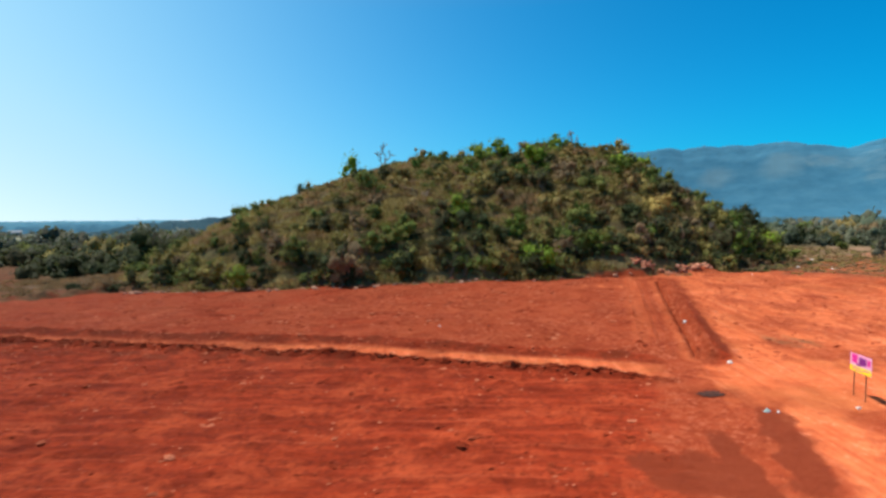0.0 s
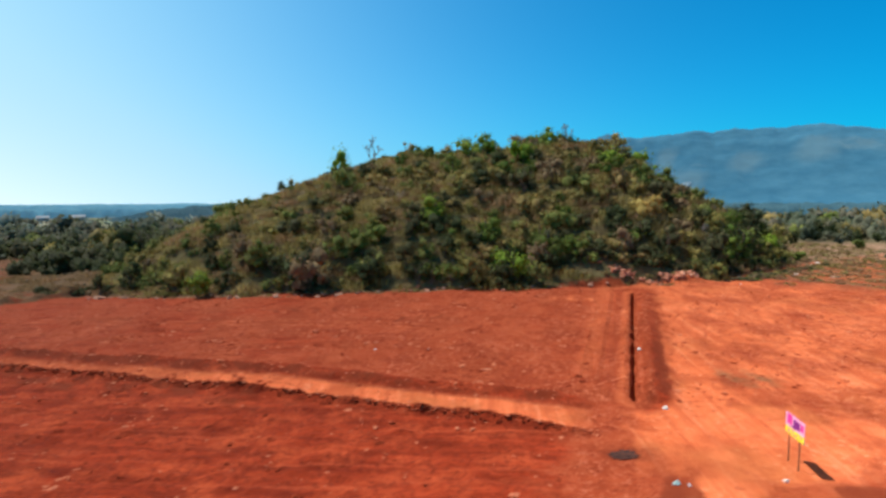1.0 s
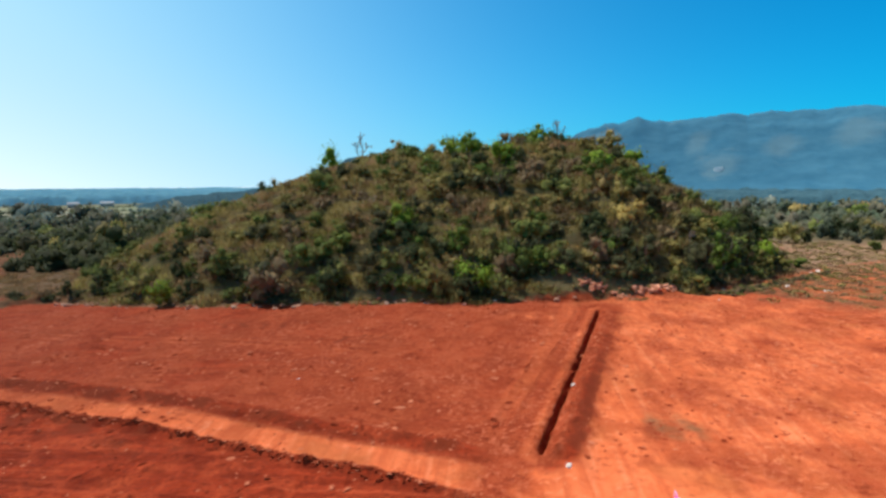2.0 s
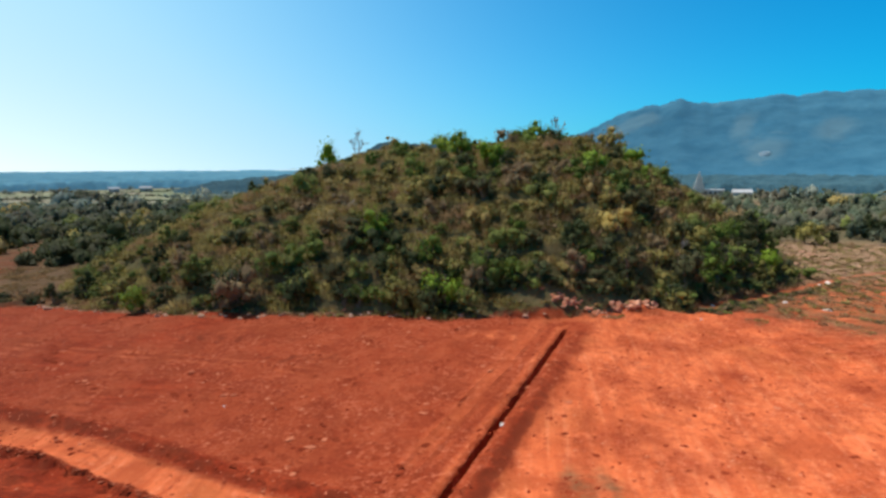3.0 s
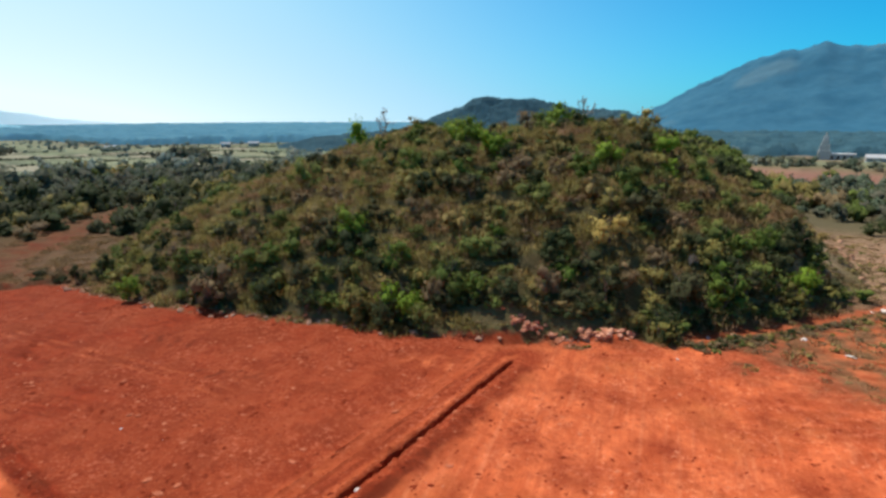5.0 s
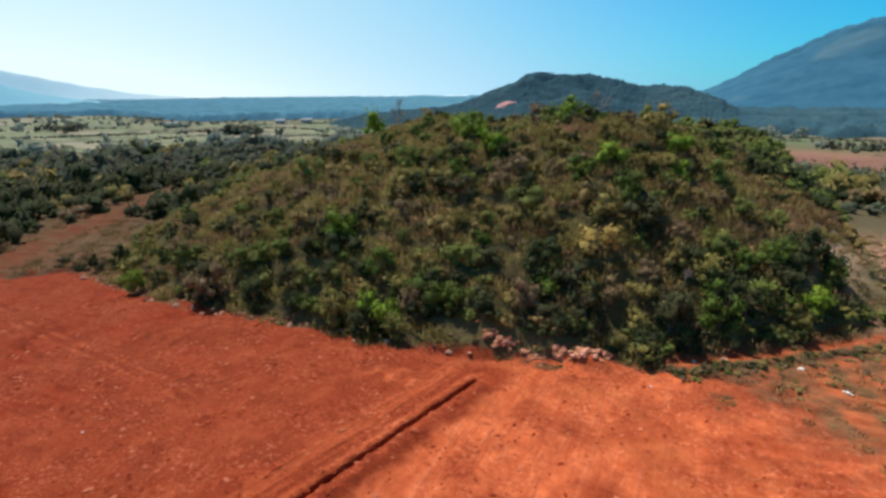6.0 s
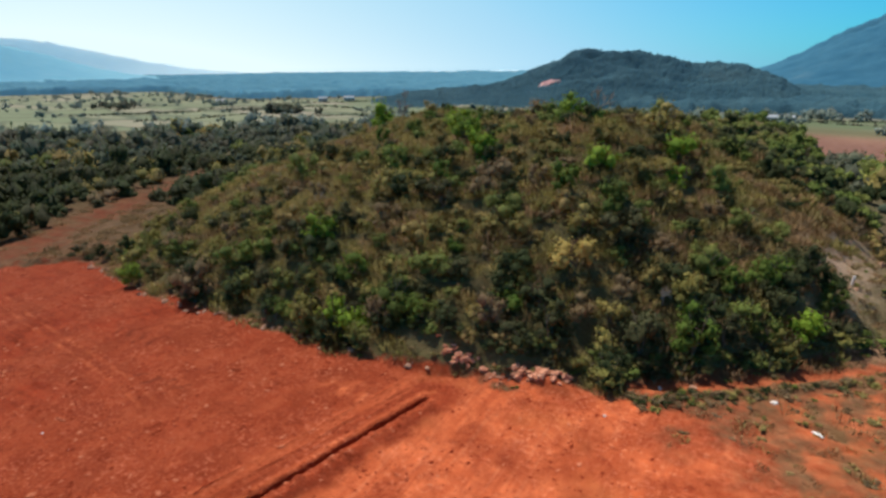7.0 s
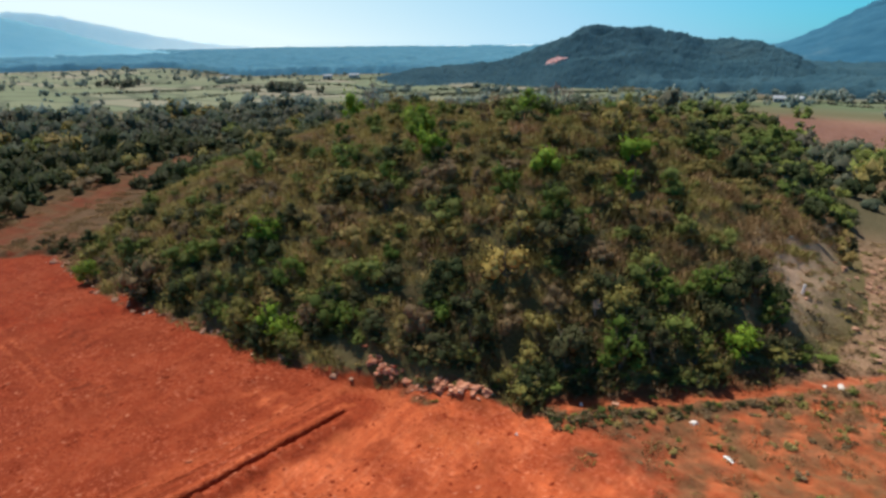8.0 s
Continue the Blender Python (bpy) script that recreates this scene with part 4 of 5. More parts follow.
        if 54 < x < 96 and 176 + 0.9 * max(0, x - 66) < y < 228:
            shape, leaf, s = "tall", ("dark", "dark", "green", "green")[rng.randint(4)], rng.uniform(0.75, 1.15)
        if y > 228 and x < 35:
            continue
        if y > 184:
            shape, s = "mid", s * 0.85
        item = (shape, rng.randint(8), x, y, gz - 0.15, rng.uniform(0, 6.28), s, rng.uniform(0.75, 1.15), leaf)
        (own if d > 0.89 and y < 130 else loose).append(item)
    for k in range(46):
        t = rng.uniform(0.02, 0.50)
        tx = np.interp(t, np.linspace(0, 1, len(SIDE_TRACK)), [p[0] for p in SIDE_TRACK])
        ty = np.interp(t, np.linspace(0, 1, len(SIDE_TRACK)), [p[1] for p in SIDE_TRACK])
        off = 1.9 + 2.4 * rng.uniform()
        x, y = tx - 0.62 * off, ty + 0.78 * off
        if 50 < x < 82:
            own.append(("bush", rng.randint(8), x, y, ground_at(x, y) - 0.2, rng.uniform(0, 6.28), rng.uniform(0.42, 0.72), rng.uniform(0.7, 1.0), ("olive", "green", "dark", "olive")[rng.randint(4)]))
    for k in range(22):
        x = 23.5 + 1.15 * k + rng.uniform(-0.4, 0.4)
        y = 102.3 + 0.19 * max(0, x - 33) + rng.uniform(-0.3, 1.6)
        own.append(("bush", rng.randint(8), x, y, ground_at(x, y) - 0.25, rng.uniform(0, 6.28), rng.uniform(0.5, 0.75), rng.uniform(0.7, 0.95), ("dark", "green", "dark", "olive")[rng.randint(4)]))
    for k in range(70):
        x, y = rng.uniform(-76, -38), rng.uniform(98, 112)
        if 0.93 < float(hill_share(x, y)) < 1.16 and red_extent(x, y) < 0.05:
            loose.append(("bush", rng.randint(8), x, y, ground_at(x, y) - 0.2, rng.uniform(0, 6.28), rng.uniform(0.35, 0.75), rng.uniform(0.6, 1.0), ("dry", "olive", "dark", "dry")[rng.randint(4)]))
    # dry stalks and twigs between the bushes
    gx, gy = rng.uniform(-76, 90, 4300), rng.uniform(97, 192, 4300)
    gd, gz, tone = hill_share(gx, gy), heights(gx, gy), ripple(gx, gy, 17, 48)
    for x, y, d, z, t in zip(gx, gy, gd, gz, tone):
        if d < 1.03 and red_extent(x, y) < 0.12 and (not open_slope(x, y) or rng.uniform() < 0.4) and not (31 < x < 53 and y < 102.9 + 0.2 * (x - 36)) and (d < 0.88 or rng.uniform() < 0.42):
            leaf = "straw" if rng.uniform() + 0.45 * t < 0.33 + 0.28 * float(smooth(56, 66, x)) else "stalk"
            loose.append(("brush", rng.randint(5), x, y, z - 0.05, rng.uniform(0, 6.28), rng.uniform(0.7, 1.15) * (0.45 if open_slope(x, y) else 1.0), rng.uniform(0.75, 1.2), leaf))
    wx, wy = rng.uniform(-128, -58, 260), rng.uniform(97, 150, 260)
    for x, y in zip(wx, wy):
        if hill_share(x, y) > 1.0 and red_extent(x, y) < 0.1 and abs(float(along(x, y, RED_TRACK)[0])) > 3.5 + 3 * rng.uniform():
            loose.append(("brush", rng.randint(5), x, y, ground_at(x, y) - 0.05, rng.uniform(0, 6.28), rng.uniform(0.4, 0.9), rng.uniform(0.6, 1.0), ("dry", "straw", "dry")[rng.randint(3)]))
    return loose, own


HILL_LOOSE, HILL_OWN = hill_plants()
while len(HILL_OWN) > 280:
    HILL_LOOSE.append(HILL_OWN.pop(len(HILL_OWN) // 3))
scatter("hillside_scrub", "dense dry olive and brown scrub covering the hillside", HILL_LOOSE)
WORDS = {"olive": "olive-green leafy shrub at the foot of the hill", "dry": "dry brown leafy shrub at the foot of the hill",
         "green": "dull green bush at the foot of the hill", "dark": "dark green dense bush at the foot of the hill", "lush": "fresh green bush at the foot of the hill"}
for shape, k, x, y, z, turn, s, stretch, leaf in HILL_OWN:
    kind = "tree" if shape == "tall" else "shrub"
    plant(kind, WORDS[leaf], shape, k, leaf, x, y, s, stretch, turn, z + 0.1, "shrubs at the hill's foot", kind)
for leaf, shape, k, x, y, s, stretch, label in SINGLE:
    kind = "tree" if shape == "tall" else "shrub"
    plant(kind, label, shape, k, leaf, x, y, s, stretch, x, category=kind)


def wood_plants():
    rng = np.random.RandomState(9)
    r, pts = 100.0, []
    while r < 1320:
        step = 7.0 if r < 300 else 8.4 if r < 500 else 11 if r < 900 else 15
        a = np.arange(-77.0, 43, math.degrees(step / r))
        pts.append(np.stack([a + rng.uniform(-0.5, 0.5, len(a)) * math.degrees(step / r), r + rng.uniform(-0.5, 0.5, len(a)) * step], -1))
        r += step
    pts = np.concatenate(pts)
    pa, pr = np.radians(pts[:, 0]), pts[:, 1]
    x, y = 60 + pr * np.sin(pa), 40 + pr * np.cos(pa)
    u = rng.uniform(size=len(x))
    keep = (hill_share(x, y) > 1.06) & ~((x > -66) & (x < 108) & (y < 128)) & ~((y < 106) & (-(x + 66) * 0.72 + (y - 103) * 0.72 < 6))
    keep &= (np.abs(along(x, y, RED_TRACK)[0]) > 7) & (np.abs(along(x, y, SIDE_TRACK)[0]) > 4)
    _, far = soils(x, y)
    clump = ripple(x, y, 55, 46)
    keep &= ~((far[:, 0] + far[:, 1] > 0.5) & (u < np.where((clump > 0.66) & (pr < 720), 0.3, np.where(pr > 800, np.where(clump > 0.25, 0.4, 0.95), 0.997))))
    keep &= pr < field_end(np.degrees(pa)) - 20
    keep &= ~((far[:, 0] + far[:, 1] < 0.5) & (u < 0.02 + 0.22 * ripple(x, y, 34, 43)))
    keep &= ~((x > 76) & (y < 168) & (u < 0.95))
    keep &= ~((x > 78) & (pr < 190) & (u < 0.72 + 0.3 * ripple(x, y, 30, 47)))
    keep &= ~((x < -58) & (y < 150) & (along(x, y, RED_TRACK)[0] < 6) & (u < 0.97))
    keep &= ~((np.degrees(pa) > -30) & (np.degrees(pa) < -1) & (pr < 330))
    x, y, pr = x[keep], y[keep], pr[keep]
    z, tone, tall = heights(x, y), 0.22 + 0.5 * rng.uniform(size=len(x)) + 0.42 * ripple(x, y, 52, 44), ripple(x, y, 30, 66)
    items = []
    for px, py, d, gz, t, v in zip(x, y, pr, z, tone, tall):
        # From 430 m on, trees take the leaf colour with haze in it.
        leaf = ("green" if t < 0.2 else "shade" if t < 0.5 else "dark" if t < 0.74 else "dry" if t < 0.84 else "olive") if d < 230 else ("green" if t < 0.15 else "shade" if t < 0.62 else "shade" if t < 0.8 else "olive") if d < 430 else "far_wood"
        if px < -40 and d < 310 and leaf in ("shade", "green") and t < 0.72:
            leaf = "dark"
        size = (0.7 + 1.25 * rng.uniform() ** 1.8) * (1.1 if d < 300 else 1.4 if d < 470 else 0.9) * (1 + 0.5 * v)
        near = px > 70 and py < 230 or d < 190
        items.append(("tall" if near else "mid" if d < 330 else "far", rng.randint(8), px, py, gz - 0.2, rng.uniform(0, 6.28), size * (0.85 if near else 1.0), rng.uniform(0.8, 1.35), leaf))
    for cx, cy, spread, count, size in ((-383, 467, 16, 22, 2.0), (-400, 485, 14, 14, 1.5), (-620, 420, 22, 20, 1.6), (-560, 520, 15, 14, 1.5), (-300, 520, 20, 16, 1.5), (-180, 560, 30, 22, 1.4), (150, 470, 20, 16, 1.4), (20, 520, 20, 14, 1.4), (90, 590, 25, 22, 1.5)):
        for _ in range(count):
            px, py = rng.normal(cx, spread), rng.normal(cy, spread * 0.5)
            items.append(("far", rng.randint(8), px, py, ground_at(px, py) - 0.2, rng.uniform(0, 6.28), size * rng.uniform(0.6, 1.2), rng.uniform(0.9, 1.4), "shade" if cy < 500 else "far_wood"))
    for _ in range(40):
        a, d, length, lean = math.radians(rng.uniform(-74, 16)), rng.uniform(470, 860), rng.uniform(50, 210), rng.uniform(-0.22, 0.22)
        for t in np.arange(0, length, 3.6):
            bend = lean + 0.12 * math.sin(t / 23)
            px, py = 60 + d * math.sin(a) + t * math.cos(a + bend), 40 + d * math.cos(a) - t * math.sin(a + bend)
            items.append(("hedge", rng.randint(4), px, py, ground_at(px, py) - 0.2, rng.uniform(0, 6.28), rng.uniform(0.7, 1.3), rng.uniform(0.7, 1.3), "shade"))
    return items


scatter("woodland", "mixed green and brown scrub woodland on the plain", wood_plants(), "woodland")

# tufts on the rough ground east of the field, and along the hill's foot
def tuft_plants():
    rng = np.random.RandomState(12)
    x, y = rng.uniform(56, 108, 5200), rng.uniform(84, 168, 5200)
    row = np.sin((x * 0.55 - y * 0.83) * 2.6)
    keep = (red_extent(x, y) < 0.5) & ((hill_share(x, y) > 0.97) | (x > 80)) & (np.abs(along(x, y, SIDE_TRACK)[0]) > 0.9)
    keep &= (row > 0.2) | (ripple(x, y, 9, 51) > 0.25)
    keep &= rng.uniform(size=len(x)) < 0.6
    x2, y2 = rng.uniform(-58, 56, 1400), rng.uniform(94, 108, 1400)
    k2 = (red_extent(x2, y2) < 0.55) & (hill_share(x2, y2) > 0.985)
    x, y = np.concatenate([x[keep], x2[k2]]), np.concatenate([y[keep], y2[k2]])
    t = rng.uniform(0.1, 0.62, 130)
    sx = np.interp(t, np.linspace(0, 1, len(SIDE_TRACK)), [p[0] for p in SIDE_TRACK])
    sy = np.interp(t, np.linspace(0, 1, len(SIDE_TRACK)), [p[1] for p in SIDE_TRACK])
    off = 1.5 + rng.gamma(1.6, 0.75, 130)
    x, y = np.concatenate([x, sx + 0.66 * off]), np.concatenate([y, sy - 0.75 * off])
    x3, y3 = rng.uniform(78, 128, 1500), rng.uniform(120, 200, 1500)
    k3 = (np.abs(along(x3, y3, SIDE_TRACK)[0]) > 1.2) & ((hill_share(x3, y3) > 1.0) | (ripple(x3, y3, 7, 54) > 0.3)) & (hill_share(x3, y3) > 0.9)
    x, y = np.concatenate([x3[k3], x]), np.concatenate([y3[k3], y])
    z = heights(x, y)
    lush = np.arange(len(x)) >= len(x) - 130
    items = []
    for a, b, c, g in zip(x, y, z, lush):
        if g:
            items.append(("bush", rng.randint(8), a, b, c - 0.1, rng.uniform(0, 6.28), rng.uniform(0.14, 0.36), rng.uniform(0.5, 0.9), ("green", "dry", "dry", "dark", "olive")[rng.randint(5)]))
        elif rng.uniform() < 0.55:
            items.append(("stalks", rng.randint(5), a, b, c - 0.05, rng.uniform(0, 6.28), rng.uniform(0.22, 0.5), rng.uniform(0.5, 0.9), ("straw", "stalk", "dry")[rng.randint(3)]))
        elif rng.uniform() < 0.6:
            items.append(("tuft", rng.randint(4), a, b, c - 0.05, rng.uniform(0, 6.28), rng.uniform(0.5, 1.2), rng.uniform(0.4, 0.8), ("dry", "olive", "stalk", "dry", "green")[rng.randint(5)]))
    return items


scatter("dry_tufts", "low dry grass tufts and weeds on rough earth", tuft_plants(), "grass")


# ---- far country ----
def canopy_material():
    n = Nodes("hazed_canopy")
    # Treetop tones carry the blue of distance haze.
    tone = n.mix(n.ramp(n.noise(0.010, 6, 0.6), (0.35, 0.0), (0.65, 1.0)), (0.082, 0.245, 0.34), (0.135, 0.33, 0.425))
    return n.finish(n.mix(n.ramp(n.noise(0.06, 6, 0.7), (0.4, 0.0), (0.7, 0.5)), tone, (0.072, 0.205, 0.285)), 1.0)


def distant_forest():
    """Treetops of the forest beyond the fields: one uneven canopy, rising a little towards the horizon."""
    A, R = np.meshgrid(np.radians(np.linspace(-92, 56, 640)), np.linspace(0, 1, 90))
    start = field_end(np.degrees(A)) - 25
    R = start * (4300 / start) ** R
    R = R + 25 * ripple(A * 900, R * 0.2, 60, 81)
    X, Y = 60 + R * np.sin(A), 40 + R * np.cos(A)
    edge = smooth(0, 45, R - start + 18 * ripple(A * 1000, R * 0, 120, 82))
    Z = -15 + edge * (21 + 3.0 * ripple(X, Y, 70, 83) + 1.3 * np.repeat(np.random.RandomState(84).normal(size=(90, 160)), 4, 1))
    idx = np.arange(X.size).reshape(X.shape)
    quads = np.stack([idx[:-1, :-1], idx[:-1, 1:], idx[1:, 1:], idx[1:, :-1]], -1).reshape(-1, 4)
    near = (np.degrees(A) > -17)[:-1, :-1].ravel() & (R < 1150 + 1500 * (np.degrees(A) > -12))[:-1, :-1].ravel()
    me = array_mesh("backdrop_forest", np.stack([X, Y, Z], -1).reshape(-1, 3), quads, [canopy_material(), NEAR_HAZE], True, near.astype(int))
    tagged(new("backdrop_forest", me), "distant forest on the plain, blue-green with painted haze", "forest", kind="stuff")




def mountain_material(name, dark, pale, bare, amount, bump=0.2):
    n = Nodes(name)
    woods = n.noise(0.02, 8, 0.68)
    colour = n.mix(n.ramp(woods, (0.36, 0.0), (0.66, 1.0)), dark, pale)
    colour = n.mix(n.ramp(n.noise(0.006, 5, 0.6), (0.60, 0.0), (0.70, amount)), colour, bare)
    ragged = n.math("ADD", n.attr("bare").outputs["Fac"], n.math("MULTIPLY", n.math("SUBTRACT", n.noise(0.012, 6, 0.7), 0.5), 0.9))
    colour = n.mix(n.ramp(ragged, (0.35, 0.0), (0.8, 0.55)), colour, bare)
    return n.finish(colour, 1.0, n.noise(0.05, 6, 0.7), bump, 6.0)


def mountain(name, label, mat, origin, az, reach, crest, seed, steps=(150, 46), rugged=0.08, trees=0.0, bare=()):
    """A ridge seen from the origin: az from..to in degrees, reach from..to in metres, crest(az) its height; bare: open patches (az, share of reach, widths)."""
    A, R = np.meshgrid(np.radians(np.linspace(*az, steps[0])), np.linspace(*reach, steps[1]))
    X, Y, Z = mountain_surface(origin, az, reach, crest, seed, rugged, A, R)
    Z = Z + trees * np.random.RandomState(seed).normal(size=Z.shape)
    idx = np.arange(X.size).reshape(X.shape)
    quads = np.stack([idx[:-1, :-1], idx[:-1, 1:], idx[1:, 1:], idx[1:, :-1]], -1).reshape(-1, 4)
    share = (R - reach[0]) / (reach[1] - reach[0])
    open_ground = sum((np.exp(-((np.degrees(A) - pa - 6 * (share - pu)) / wa) ** 2 - ((share - pu) / wu) ** 2) for pa, pu, wa, wu in bare), np.zeros(A.shape))
    me = array_mesh(name, np.stack([X, Y, Z], -1).reshape(-1, 3), quads, [mat], True, bare=open_ground.ravel())
    return tagged(new(name, me), label, "mountain", kind="structure")


def mountain_surface(origin, az, reach, crest, seed, rugged, A, R):
    X, Y = origin[0] + R * np.sin(A), origin[1] + R * np.cos(A)
    u = (R - reach[0]) / (reach[1] - reach[0])
    rise = np.where(u < 0.55, smooth(0, 0.55, u) * 0.5 + 0.5 * np.clip(u / 0.55, 0, 1) ** 1.2, 1 - smooth(0.55, 1.0, u))
    top = crest(np.degrees(A)) * smooth(az[0], az[0] + 4, np.degrees(A)) * (1 - smooth(az[1] - 4, az[1], np.degrees(A)))
    spur = ripple(X, Y, (reach[1] - reach[0]) * 0.42, seed, 4) * np.sin(np.pi * np.clip(u, 0, 1)) * (u < 0.5)
    Z = -9 + (top + 5) * np.clip(rise + (0.12 if rugged > 0.1 else 0.035) * spur, 0, 1.02) + top * rugged * 0.35 * ripple(X, Y, 60, seed + 1, 4) * rise
    return X, Y, Z


def bell(a, middle, width):
    return np.exp(-((a - middle) / width) ** 2)


VIEW = (60.0, 40.0)
# Distance haze is painted into these base colours, paler the farther off.
NEAR_HAZE = mountain_material("hazed_wooded_slope", (0.030, 0.084, 0.116), (0.056, 0.122, 0.152), (0.085, 0.13, 0.135), 0.4, 0.6)
# Mountain ridge: its blue is air haze put into the colour.
FAR_HAZE = mountain_material("hazed_far_slope", (0.036, 0.138, 0.222), (0.060, 0.182, 0.268), (0.125, 0.225, 0.275), 0.6, 0.1)
PALE_HAZE = mountain_material("hazed_pale_slope", (0.30, 0.62, 0.73), (0.35, 0.66, 0.76), (0.38, 0.67, 0.76), 0.3)
GHOST_HAZE = mountain_material("hazed_palest_slope", (0.66, 0.84, 0.90), (0.70, 0.86, 0.91), (0.70, 0.86, 0.91), 0.3)
distant_forest()


def wooded_crest(a):
    return np.interp(a, (-38, -26, -23.5, -21.4, -19.2, -17.7, -14.5, -11.5, -9.6, -8, -3.5, -2.1, 1, 8), (6, 20, 31, 44, 56, 64, 65, 60, 56, 47, 45, 38, 14, 6)) + 1.2 * ripple(a, a * 0, 2.0, 71)


WOODED = (VIEW, (-38, 12), (600, 1020), wooded_crest, 61)
mountain("backdrop_wooded_hill", "dark green wooded hill standing on the plain, tinted with blue haze", NEAR_HAZE, *WOODED, (420, 110), 0.16, 0.9)
def ridge_crest(a):
    return 193 * smooth(-7.5, 11, a) + 10 * bell(a, 12.3, 0.9) + 9 * smooth(15, 21, a) - 22 * bell(a, 35, 2.2) + 3 * ripple(a, a * 0, 4.0, 72, 4) + 2 * ripple(a, a * 0, 1.3, 75, 3)


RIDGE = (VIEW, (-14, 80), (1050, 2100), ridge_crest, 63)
mountain("backdrop_mountain", "hazy blue wooded mountain ridge with pale bare slopes", FAR_HAZE, *RIDGE, (300, 90), 0.02, 0.6, ((9.0, 0.42, 1.8, 0.06), (7.0, 0.38, 1.2, 0.05), (17.6, 0.34, 1.3, 0.08), (19.6, 0.2, 2.0, 0.06), (24.5, 0.3, 1.6, 0.07), (30, 0.36, 2.2, 0.08)))
mountain("backdrop_left_ridge", "mountain ridge behind the plain, pale blue with painted haze", PALE_HAZE, VIEW, (-100, -50), (2100, 3100),
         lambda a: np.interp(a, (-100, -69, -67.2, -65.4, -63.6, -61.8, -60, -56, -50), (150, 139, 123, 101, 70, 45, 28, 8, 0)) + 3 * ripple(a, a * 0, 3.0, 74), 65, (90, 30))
mountain("backdrop_far_range", "far mountain range on the horizon, very pale with painted haze", GHOST_HAZE, VIEW, (-84, -15), (3600, 4400),
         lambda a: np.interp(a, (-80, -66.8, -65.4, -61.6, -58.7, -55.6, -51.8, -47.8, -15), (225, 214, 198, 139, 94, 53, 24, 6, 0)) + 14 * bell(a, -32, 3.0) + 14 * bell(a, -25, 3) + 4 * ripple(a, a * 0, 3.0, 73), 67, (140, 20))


# ---- loose things ----
def part(name, bm, material, parent, label=""):
    """One mesh under a thing or a part."""
    me = bpy.data.meshes.new(name)
    bm.to_mesh(me)
    bm.free()
    me.materials.append(material)
    ob = new(name, me)
    ob.parent = parent
    return tagged(ob, label)


def box(size, at=(0, 0, 0), turn=None, bevel=0.0):
    bm = bmesh.new()
    bmesh.ops.create_cube(bm, size=1.0, matrix=Matrix.Translation(at) @ (turn or Matrix()) @ Matrix.Diagonal((*size, 1)))
    if bevel:
        bmesh.ops.bevel(bm, geom=bm.edges[:], offset=bevel, segments=1, affect="EDGES")
    return bm


def stone_material():
    """Pink-brown broken stone, each block of its own tone, dusted with red earth."""
    n = Nodes("pink_stone")
    own, grain = n.add("ShaderNodeObjectInfo").outputs["Random"], n.noise(2.2, 6, 0.65)
    colour = n.mix(own, (0.40, 0.150, 0.078), (0.74, 0.42, 0.28))
    colour = n.mix(n.ramp(grain, (0.42, 0.0), (0.66, 0.7)), colour, (0.36, 0.095, 0.042))
    return n.finish(colour, 0.9, grain, 0.5, 0.05)


def clod_material():
    """Lumps of red earth, most of them dark, some dried pale."""
    n = Nodes("red_clod")
    own, grain = n.add("ShaderNodeNewGeometry").outputs["Random Per Island"], n.noise(3.0, 6, 0.65)
    colour = n.mix(n.ramp(grain, (0.3, 0.0), (0.7, 1.0)), (0.15, 0.020, 0.008), (0.36, 0.062, 0.023))
    colour = n.mix(n.ramp(own, (0.80, 0.0), (0.84, 0.85)), colour, (0.56, 0.19, 0.10))
    return n.finish(colour, 1.0, grain, 0.5, 0.05)


def rock_mesh(seed, material):
    """A broken block: the hull of a few points on a squashed box."""
    rng = random.Random(seed * 7 + 1)
    bm = bmesh.new()
    for sx, sy, sz in [(i, j, k) for i in (-1, 1) for j in (-1, 1) for k in (-1, 1)] + [(0, 0, 1), (1, 0, 0), (0, -1, 0), (-1, 0.3, 0.2)]:
        bm.verts.new((0.46 * sx + rng.uniform(-0.2, 0.2), 0.42 * sy + rng.uniform(-0.2, 0.2), max(-0.22, 0.32 * sz + rng.uniform(-0.16, 0.16))))
    hull = bmesh.ops.convex_hull(bm, input=bm.verts[:])
    bmesh.ops.delete(bm, geom=[v for v in hull["geom_interior"] if isinstance(v, bmesh.types.BMVert)], context="VERTS")
    bmesh.ops.bevel(bm, geom=bm.edges[:], offset=0.03, segments=1, affect="EDGES")
    me = bpy.data.meshes.new("rock")
    bm.to_mesh(me)
    bm.free()
    me.materials.append(material)
    return me


STONE = stone_material()
PALE_STONE = plain_material("pale_stone", (0.36, 0.175, 0.105), (0.58, 0.37, 0.26), 3.0, 0.9, 0.4)
CLOD = clod_material()
ROCKS = [rock_mesh(k, STONE) for k in range(6)]
WHITE_STONE = plain_material("white_stone", (0.56, 0.50, 0.46), (0.80, 0.76, 0.72), 5.0, 0.8, 0.3)
WHITE_ROCKS = [rock_mesh(k + 20, WHITE_STONE) for k in range(3)]
PALE_ROCKS = [rock_mesh(k + 10, PALE_STONE) for k in range(4)]


